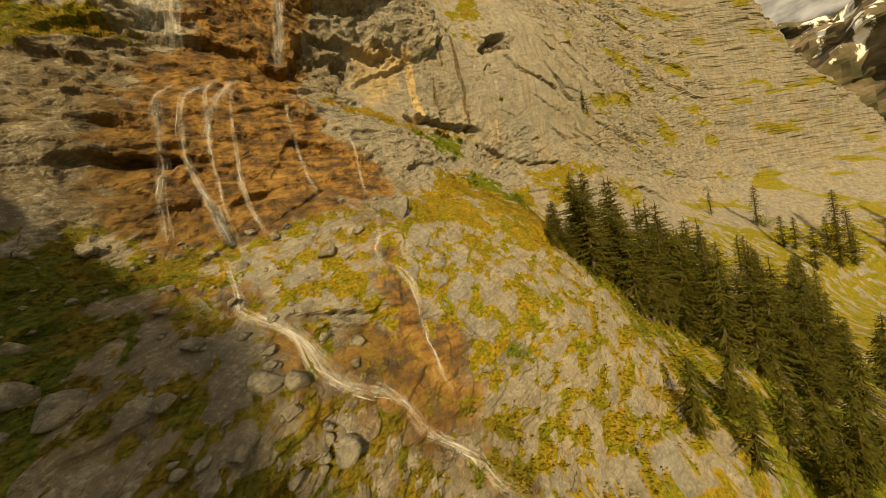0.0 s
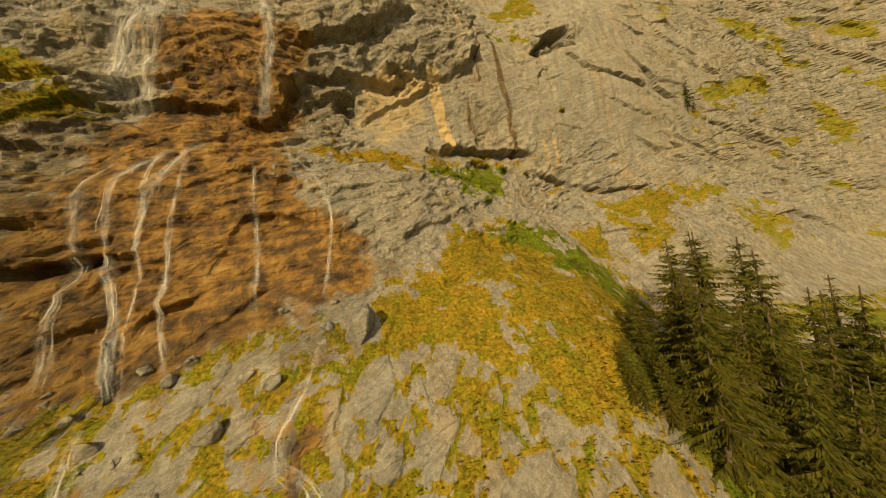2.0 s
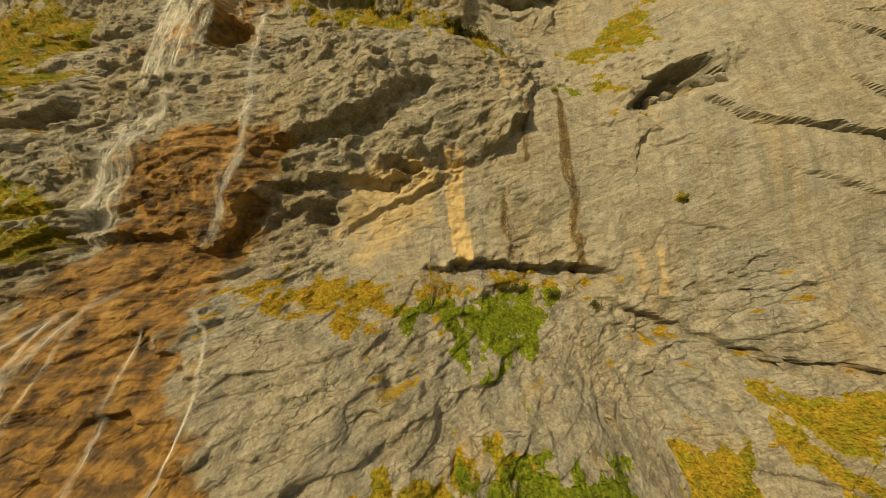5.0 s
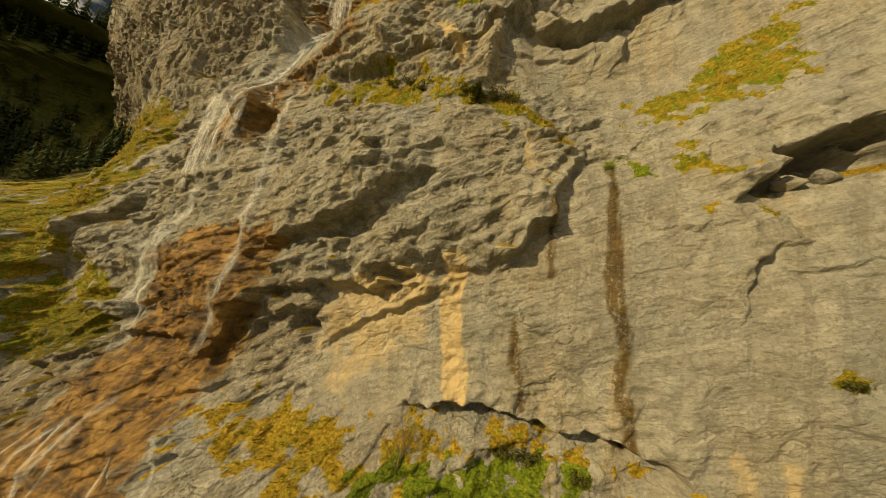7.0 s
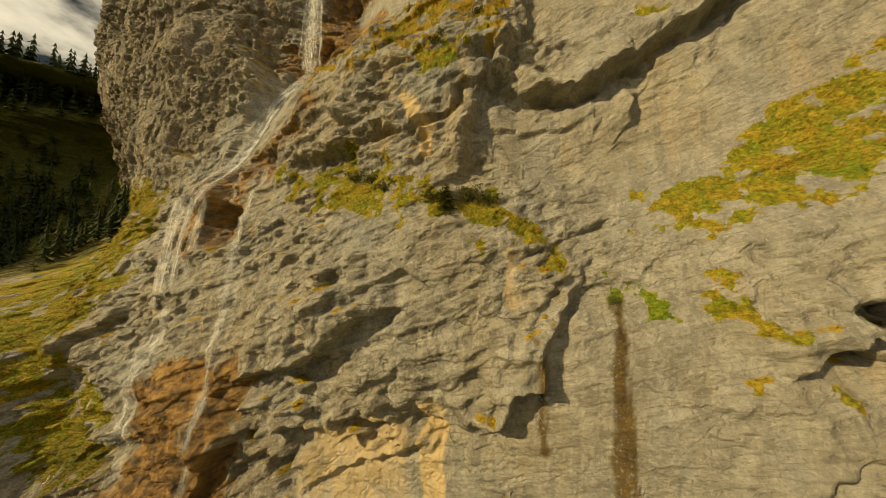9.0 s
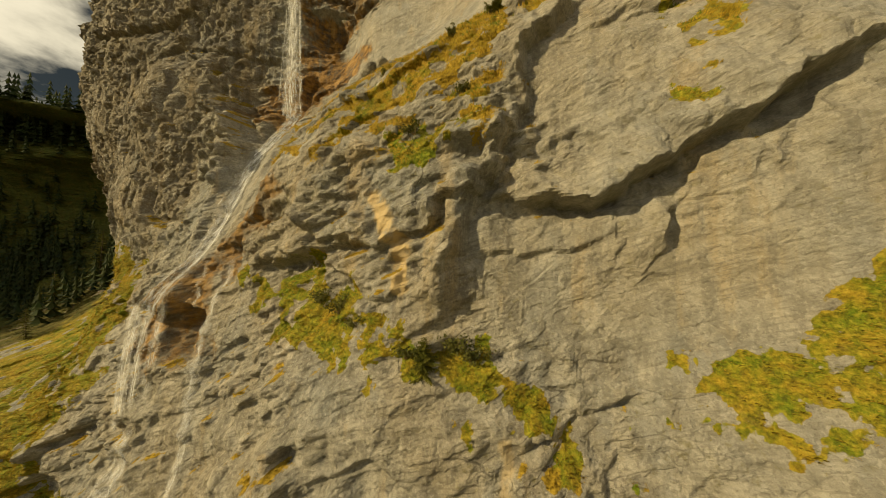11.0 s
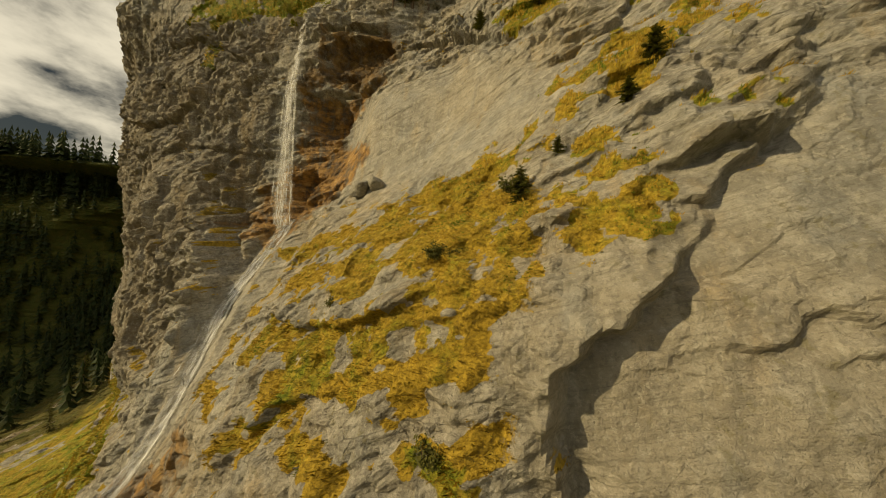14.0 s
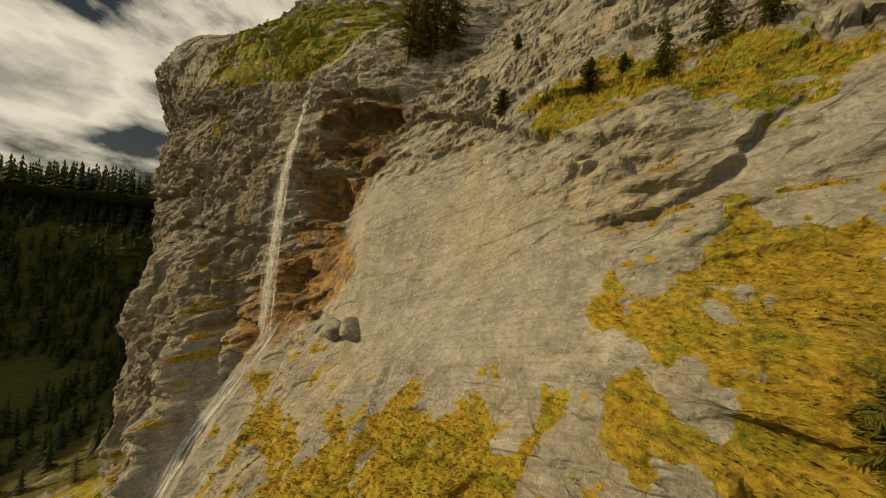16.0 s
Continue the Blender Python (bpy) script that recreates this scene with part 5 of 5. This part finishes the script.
def drop(u, z, size, group="boulders on the apron", label="", turn=None, shape=None, sink=0.25):
    rng = random.Random(int(u * 313 + z * 71))
    m = Matrix.Translation(spot(u, z, size * (0.5 - sink))) @ Euler([rng.uniform(-0.5, 0.5), rng.uniform(-0.5, 0.5), rng.uniform(0, 6.28)]).to_matrix().to_4x4() @ Matrix.Diagonal((size, size, size, 1))
    ob = copy_thing(SHAPES[rng.randrange(5) if shape is None else shape], m)
    return tagged(ob, label, group=group)


big = boulder(1.0, 411, "tall pointed grey boulder standing at the head of the apron", (0.62, 0.62, 1.35))
big.matrix_basis = Matrix.Translation(spot(10.8, 33.7, 0.6)) @ Euler((0.15, 0.25, 0.4)).to_matrix().to_4x4() @ Matrix.Diagonal((1.3, 1.3, 1.3, 1))
for u, z, s in ((6.8, 32.2, 0.6), (4.5, 30.9, 0.75), (5.5, 32.5, 0.45), (6.9, 35.1, 0.4), (0.0, 25.4, 0.9), (1.2, 25.2, 0.7), (4.3, 25.7, 0.6), (-5.5, 26.8, 0.9), (-6.6, 27.4, 0.8), (3.8, 24.9, 0.4), (10.4, 22.6, 0.4), (9.2, 34.0, 0.5), (9.6, 35.2, 0.35)):
    drop(u, z, s)
for u, z, s, k in ((11.0, 104.0, 1.3, 1), (8.9, 103.6, 1.5, 2)):
    drop(u, z, s, "boulders on the slab", "rounded grey boulder resting on the smooth slab", shape=k)
for u, z, s in ((42.6, 68.3, 0.7), (43.9, 68.2, 0.9), (45.2, 68.5, 0.8), (46.4, 69.0, 0.9), (47.8, 69.2, 1.0), (49.0, 69.4, 0.8), (45.8, 69.6, 0.5)):
    drop(u, z, s, "blocks in the cave", "angular limestone block lying under the cave roof")
SC = random.Random(9)
for k in range(110):
    u = SC.uniform(-9, 3)
    z = SC.uniform(22, 33.5)
    drop(u, z, 0.16 + 0.6 * SC.random() ** 3, "scree stones", "grey limestone stone in the grassy scree")
for ob in SHAPES:
    bpy.data.objects.remove(ob)


# ---- water ----
def smooth_path(pts, step=0.5):
    """Evenly spaced points along a softened broken line."""
    out = []
    for k in range(len(pts) - 1):
        p0, p1, p2, p3 = (Vector((*pts[min(max(i, 0), len(pts) - 1)], 0)) for i in (k - 1, k, k + 1, k + 2))
        n = max(2, int((p2 - p1).length / step))
        for j in range(n):
            t = j / n
            out.append(0.5 * ((2 * p1) + (p2 - p0) * t + (2 * p0 - 5 * p1 + 4 * p2 - p3) * t * t + (3 * p1 - p0 - 3 * p2 + p3) * t**3))
    out.append(Vector((*pts[-1], 0)))
    return out


def water(name, pts, width, strands, label, material=WATER, out=0.10, thread=0.055, sway=0.15, deeps=None, piece=(0.25, 0.7), sheet=0.6, flare=0.0):
    """Falling water along a line on the rock: a thin sheet under many broken strands. deeps: depths of a free fall at the line's points."""
    rng = random.Random(len(pts) * 7 + int(width * 100) + int(abs(pts[0][0] * 10)))
    line = smooth_path(pts, 0.35)
    v, f, uvs, edges = [], [], [], []
    run = [0.0]
    for a, b in zip(line[:-1], line[1:]):
        run.append(run[-1] + (b - a).length)
    if deeps:
        free = np.interp([q.y for q in line][::-1], [p[1] for p in pts][::-1], deeps[::-1])[::-1]

    def ribbon(start, stop, shift, half, columns, strong, phase, lift):
        base, n = len(v), stop - start
        offs, centre = [], []
        for k in range(start, stop):
            way = (line[min(k + 1, len(line) - 1)] - line[max(k - 1, 0)]).normalized()
            across = Vector((-way.y, way.x, 0))
            wob = shift * (0.6 + 0.5 * run[k] / run[-1] - flare * (0.5 - run[k] / run[-1])) + sway * noise.noise(Vector((phase, run[k] * 0.35, 0))) + 0.3 * sway * noise.noise(Vector((phase, run[k] * 1.3, 5)))
            row = [line[k] + across * (wob + half * (2 * c / (columns - 1) - 1) * (1 - flare * (0.7 - run[k] / run[-1])) * (0.8 + 0.35 * noise.noise(Vector((phase, run[k] * 0.8, 9))))) for c in range(columns)]
            offs.append(row)
            centre.append([float(free[k]) if deeps else float(grid_at(WW, q.x, q.y)) for c, q in enumerate(row)])
        deep = np.array(centre)
        if not deeps:
            pad = np.pad(deep, ((2, 2), (0, 0)), mode="edge")
            deep = np.minimum(deep, np.mean([pad[i:i + n] for i in range(5)], axis=0)) - out
        for k in range(n):
            fade = min(1.0, k / 3 + 0.02, (n - 1 - k) / 4)
            for c in range(columns):
                q = offs[k][c]
                x = 2 * c / (columns - 1) - 1
                v.append(at(q.x, deep[k, c] - lift, q.y))
                uvs.append((half * x + phase, run[start + k] + phase))
                edges.append((1 - x * x) ** 1.4 * fade * strong)
        for k in range(n - 1):
            for c in range(columns - 1):
                i = base + k * columns + c
                f.append((i, i + 1, i + columns + 1, i + columns))

    if sheet:
        for layer in (0, 1):
            ribbon(0, len(line), 0.0, width * (0.7 - 0.25 * layer), 7, sheet, rng.uniform(0, 50), 0.05 * layer)
    for s in range(strands):
        share = rng.uniform(*piece)
        start = int(rng.uniform(-0.15, 1.0 - share * 0.6) * len(line))
        stop = min(len(line), start + int(share * len(line)) + 4)
        start = max(0, start)
        if stop - start < 4:
            continue
        ribbon(start, stop, rng.triangular(-0.55, 0.55, 0.0) * width, thread * rng.uniform(0.5, 1.5), 3, rng.uniform(0.6, 1.0), rng.uniform(0, 50), 0.03 + 0.02 * (s % 4))
    ob = from_lists(name, v, f, material, smooth=True)
    data = ob.data
    layer = data.uv_layers.new(name="UVMap")
    loops = np.zeros(len(data.loops), np.int32)
    data.loops.foreach_get("vertex_index", loops)
    layer.data.foreach_set("uv", np.array(uvs, np.float32)[loops].ravel())
    e = data.attributes.new("edge", "FLOAT", "POINT")
    e.data.foreach_set("value", np.array(edges, np.float32))
    return tagged(ob, label, "waterfall", kind="structure")


FALL = "white strands of water falling over the rust-brown wall"
THIN = "thin veil of water running down the rusty wall"
for pts, width, n in (([(0.2, 47.2), (-1.8, 45.4), (-2.4, 43.2), (-2.6, 40.3), (-2.2, 38.2), (-1.4, 35.3), (-0.5, 32.2)], 0.75, 8), ([(0.3, 47.1), (-0.8, 45.9), (-1.0, 42.4), (-1.0, 38.4), (-0.5, 34.0)], 0.45, 4), ([(1.1, 46.9), (0.7, 44.2), (0.5, 39.5), (0.7, 35.6), (1.5, 32.8)], 0.5, 5), ([(6.5, 48.0), (8.8, 45.7), (9.8, 43.4), (10.0, 40.5), (9.1, 35.4)], 0.4, 3)):
    water("waterfall", pts, width * 0.8, n + 3, FALL, sway=0.12, thread=0.035, sheet=0.45)
water("waterfall", [(-1.3, 36.1), (-1.1, 34.4), (-0.7, 32.9), (-0.5, 32.1)], 1.1, 10, FALL, VEIL, thread=0.09, sheet=0.3)
for pts, width, n in (([(-2.7, 46.5), (-3.7, 44.1), (-3.9, 42.0)], 0.5, 7), ([(5.0, 46.3), (5.0, 42.3), (5.4, 34.9)], 0.5, 7), ([(-3.6, 44.0), (-4.0, 36.0), (-3.8, 33.0)], 0.8, 8), ([(6.2, 63.5), (6.1, 59.0), (5.6, 54.9), (5.4, 51.2)], 1.1, 8)):
    water("waterfall", pts, width, n, THIN, VEIL, sheet=0.35)
STREAM = "small white stream running down its rust-stained bed"
for pts, width, n in (([(8.8, 33.4), (8.3, 32.1), (7.5, 31.1), (7.1, 30.5), (7.3, 29.7), (8.2, 29.1), (8.5, 28.2), (8.3, 26.3)], 0.3, 6), ([(7.9, 29.1), (8.5, 27.7), (8.1, 25.6), (7.7, 23.9), (7.8, 22.0)], 0.3, 5), ([(-1.0, 31.6), (-0.6, 29.9), (-0.6, 28.4), (0.4, 27.6), (1.7, 26.5), (2.3, 24.9), (3.8, 23.9), (5.3, 22.8), (6.0, 21.4), (7.0, 20.1), (7.9, 19.3), (8.7, 17.9), (9.7, 17.0)], 0.6, 12), ([(-2.6, 29.7), (-1.7, 28.1)], 0.4, 3), ([(0.7, 27.5), (1.9, 26.4), (2.9, 24.5)], 0.7, 5)):
    water("stream", pts, width, n, STREAM, FULL, out=0.06, thread=0.05, sway=0.4, piece=(0.06, 0.2), sheet=0.55)
water("waterfall", [(-8.0, 131.2), (-7.4, 126.0), (-5.2, 117.3), (-4.4, 110.0), (-4.1, 102.0), (-3.9, 99.0)], 4.0, 26, "tall white waterfall dropping from the lip of the crag", WATER, thread=0.16, sway=0.20, sheet=0.8, flare=0.7, deeps=[51.2, 50.3, 48.3, 47.8, 47.6, 47.6])
SLIDE = "white water sliding down the bare rock below the fall"
water("waterfall", [(-3.9, 101.0), (-3.4, 98.0), (-3.0, 95.0), (-2.8, 91.8), (-2.2, 87.0), (-1.7, 84.5)], 1.7, 16, SLIDE, FULL, out=0.16, thread=0.13, piece=(0.2, 0.5), sheet=0.65)
water("waterfall", [(-1.7, 85.0), (-1.0, 82.0), (-0.5, 79.3), (-0.6, 76.5), (-0.7, 74.6)], 1.8, 16, SLIDE, FULL, out=0.16, thread=0.13, piece=(0.2, 0.5), sheet=0.65)
water("waterfall", [(0.6, 79.5), (1.6, 77.4), (2.4, 75.0)], 0.4, 8, SLIDE, out=0.10)
for k, (u, n) in enumerate(((-2.4, 8), (-1.5, 10), (-0.6, 10), (0.3, 6))):
    w0 = float(grid_at(WW, max(u, -1.2), 75.2)) - 0.35
    water("waterfall", [(u, 75.8), (u - 0.3, 72.0), (u - 0.6, 65.0 + k)], 1.5, n, "thin curtain of water over a dark overhang", WATER, thread=0.05, sway=0.05, sheet=0.75, deeps=[w0, w0 - 0.4, w0 - 0.7])
water("waterfall", [(-0.7, 65.6), (-2.0, 60.9), (-3.8, 56.6), (-4.4, 52.5)], 2.2, 10, THIN, VEIL, thread=0.05, sway=0.08, sheet=0.8)
water("waterfall", [(-0.4, 66.0), (-1.2, 61.0), (-2.2, 56.0), (-2.6, 51.0)], 1.4, 8, THIN, VEIL, thread=0.05, sway=0.08, sheet=0.7)
water("waterfall", [(4.2, 79.8), (4.4, 76.6), (4.7, 74.0), (5.1, 69.5), (5.8, 65.6), (6.6, 61.3), (6.4, 57.9), (5.6, 53.0)], 0.9, 9, THIN, VEIL, thread=0.05, sway=0.08, sheet=0.8)
water("waterfall", [(-2.8, 64.0), (-3.1, 60.0), (-3.9, 57.3), (-4.4, 53.0)], 1.6, 6, THIN, VEIL, thread=0.05, sway=0.08, sheet=0.7)
water("waterfall", [(1.6, 48.6), (0.6, 46.6), (-0.6, 44.2), (-1.3, 41.2)], 0.8, 6, FALL, sway=0.12, sheet=0.5)
water("waterfall", [(-2.2, 141.5), (-3.2, 138.7), (-4.7, 134.4), (-8.0, 131.2)], 0.8, 26, "white water tumbling to the lip of the crag", thread=0.10, piece=(0.1, 0.35))
water("waterfall", [(17.0, 112.0), (16.2, 108.0), (15.0, 104.6)], 0.9, 2, "faint film of water on the smooth slab", VEIL, out=0.06, sheet=0.3)


# ---- shrubs ----
def bare_bush(u, z, tall, seed):
    """A leafless bush of forking stems."""
    rng = random.Random(seed)
    v, f = [], []

    def fork(p, way, length, r, depth):
        q = p + way * length * 0.5 + Vector((rng.uniform(-1, 1), rng.uniform(-1, 1), rng.uniform(-0.3, 1))) * length * 0.08
        e = q + way * length * 0.5
        tube(v, f, [p, q, e], [r, r * 0.8, r * 0.6], 4)
        if depth:
            for _ in range(rng.choice((2, 3))):
                fork(q.lerp(e, rng.random()), (way + Vector((rng.gauss(0, 0.5), rng.gauss(0, 0.5), rng.gauss(0.15, 0.3)))).normalized(), length * rng.uniform(0.55, 0.8), r * 0.55, depth - 1)

    foot = spot(u, z)
    for _ in range(5):
        fork(foot, Vector((rng.gauss(0, 0.4), rng.gauss(0, 0.4), 1)).normalized(), tall * 0.4, 0.045, 4)
    tagged(from_lists("bush", v, f, TWIG), "leafless brown bush on the grass ledge under the wall", "bush")


bare_bush(22.5, 47.6, 3.2, 3)
bare_bush(17.5, 79.0, 1.5, 8)
bare_bush(3.9, 25.6, 1.2, 9)


def leafy_shrub(u, z, size, seed, material=SHRUB_LEAF, label="low brown-green dwarf shrub on the ledge"):
    """A dwarf shrub: short stems under many small leaves in clumps."""
    rng = random.Random(seed)
    top = new("shrub")
    top.location = spot(u, z)
    v, f, lv, lf = [], [], [], []
    for _ in range(16):
        tip = Vector((rng.gauss(0, 0.42), rng.gauss(0, 0.42), rng.uniform(0.15, 0.95))) * size
        tube(v, f, [Vector((0, 0, -0.05)), tip * 0.5, tip], [0.022 * size, 0.016 * size, 0.006 * size], 3)
        for _ in range(int(34 * max(1.0, size))):
            p = tip * rng.uniform(0.6, 1.05) + Vector((rng.gauss(0, 0.13), rng.gauss(0, 0.13), rng.gauss(0, 0.11))) * size
            a = Vector((rng.gauss(0, 1), rng.gauss(0, 1), rng.gauss(0, 1))).normalized() * 0.10 * min(size, 0.9)
            b = a.orthogonal().normalized() * 0.045 * min(size, 0.9)
            k = len(lv)
            lv += [p - a, p + b, p + a, p - b]
            lf.append((k, k + 1, k + 2, k + 3))
    from_lists("stems", v, f, TWIG, top)
    from_lists("leaves", lv, lf, material, top)
    tagged(top, label, "shrub", "shrubs")


SB = random.Random(21)
for u, z, s in ((16.0, 77.0, 0.9), (18.0, 76.6, 1.1), (19.6, 76.0, 0.9), (23.2, 74.8, 0.9), (25.4, 75.2, 1.2), (26.6, 74.8, 1.0), (25.0, 90.8, 0.7), (22.4, 88.0, 0.8), (28.6, 48.9, 0.8), (30.2, 48.8, 0.9), (33.4, 48.4, 0.9), (36.8, 47.6, 0.8), (23.4, 97.4, 0.7), (25.6, 100.8, 0.8), (18.0, 94.6, 0.5), (44.5, 57.0, 0.7)):
    leafy_shrub(u, z, s, SB.randrange(999))
for u, z, s in ((50.0, 31.0, 2.2), (52.5, 29.5, 2.0), (29.6, 34.6, 1.3), (112.0, 22.0, 4.0), (12.2, 22.8, 0.8)):
    leafy_shrub(u, z, s, SB.randrange(999), LEAF, "fresh green leafy shrub beside the spruces")


# ---- turf: tufts of long grass ----
def tufts(name, want, material, label, seed, tall):
    rng = np.random.default_rng(seed)
    iu = (GU[:-1] > -30) & (GU[:-1] < 60)
    iz = (GZ[:-1] > 14) & (GZ[:-1] < 134)
    area = np.outer(np.diff(GZ), np.diff(GU)) * np.sqrt(1 + np.clip(tilt_back[:-1, :-1], 0, 3) ** 2)
    p = (want[:-1, :-1] * area) * iu[None, :] * iz[:, None]
    count = int(min(40000, p.sum() * 34))
    pick = rng.choice(p.size, count, p=(p / p.sum()).ravel())
    j, i = np.unravel_index(pick, p.shape)
    a, b = rng.random(count), rng.random(count)
    root = POINTS[j, i] * (1 - a - b + a * b)[:, None] + POINTS[j, i + 1] * (a * (1 - b))[:, None] + POINTS[j + 1, i] * ((1 - a) * b)[:, None] + POINTS[j + 1, i + 1] * (a * b)[:, None]
    blades = 6
    ang = rng.random((count, blades)) * math.tau
    high = tall * (0.55 + 0.7 * rng.random((count, blades))) * (0.8 + 0.5 * rng.random((count, 1)))
    lean = rng.random((count, blades)) * 0.45
    outward = np.array([0.6, -0.8, 0.0])
    side = np.stack([np.cos(ang), np.sin(ang), np.zeros_like(ang)], -1)
    up = np.array([0, 0, 1.0]) * high[..., None] * 0.35 + (side * lean[..., None] + outward * 0.75) * high[..., None]
    broad = np.stack([-np.sin(ang), np.cos(ang), np.zeros_like(ang)], -1) * tall * 0.15
    foot = root[:, None, :] + side * tall * 0.35 - np.array([0, 0, 0.03])
    turn = np.sign((np.cross(broad, up) * outward).sum(-1))[..., None]
    broad = broad * np.where(turn == 0, 1, turn)
    verts = np.stack([foot - broad, foot + broad, foot + up], 2).reshape(-1, 3)
    n = count * blades
    me2 = bpy.data.meshes.new(name)
    me2.vertices.add(n * 3)
    me2.vertices.foreach_set("co", verts.astype(np.float32).ravel())
    me2.loops.add(n * 3)
    me2.loops.foreach_set("vertex_index", np.arange(n * 3, dtype=np.int32))
    me2.polygons.add(n)
    me2.polygons.foreach_set("loop_start", np.arange(0, n * 3, 3, dtype=np.int32))
    me2.update(calc_edges=True)
    tu, tz = (POINTS[j, i + 1] - POINTS[j, i]), (POINTS[j + 1, i] - POINTS[j, i])
    facing = np.cross(tu, tz)
    facing /= np.linalg.norm(facing, axis=1)[:, None] + 1e-9
    facing = facing + np.array([0, 0, 0.5]) + rng.normal(0, 0.25, facing.shape)
    facing /= np.linalg.norm(facing, axis=1)[:, None]
    me2.normals_split_custom_set_from_vertices(np.repeat(facing, blades * 3, axis=0).tolist())
    me2.materials.append(material)
    tagged(new(name, me2), label, "grass", kind="stuff")


patchy = fbm(UU * 0.5, ZZ * 0.5, 131, 4)
greenness = ease(LUSH * 1.5 - 0.50 + patchy * 0.9, -0.35, 0.45)
full = ease(GRASS, 0.35, 0.75)
tufts("dry_grass", full * (1 - greenness), GOLD_GRASS, "long golden dry grass on the slopes and ledges", 1, 0.21)
tufts("green_grass", full * greenness, GREEN_GRASS, "short fresh green grass on the ledges", 2, 0.16)
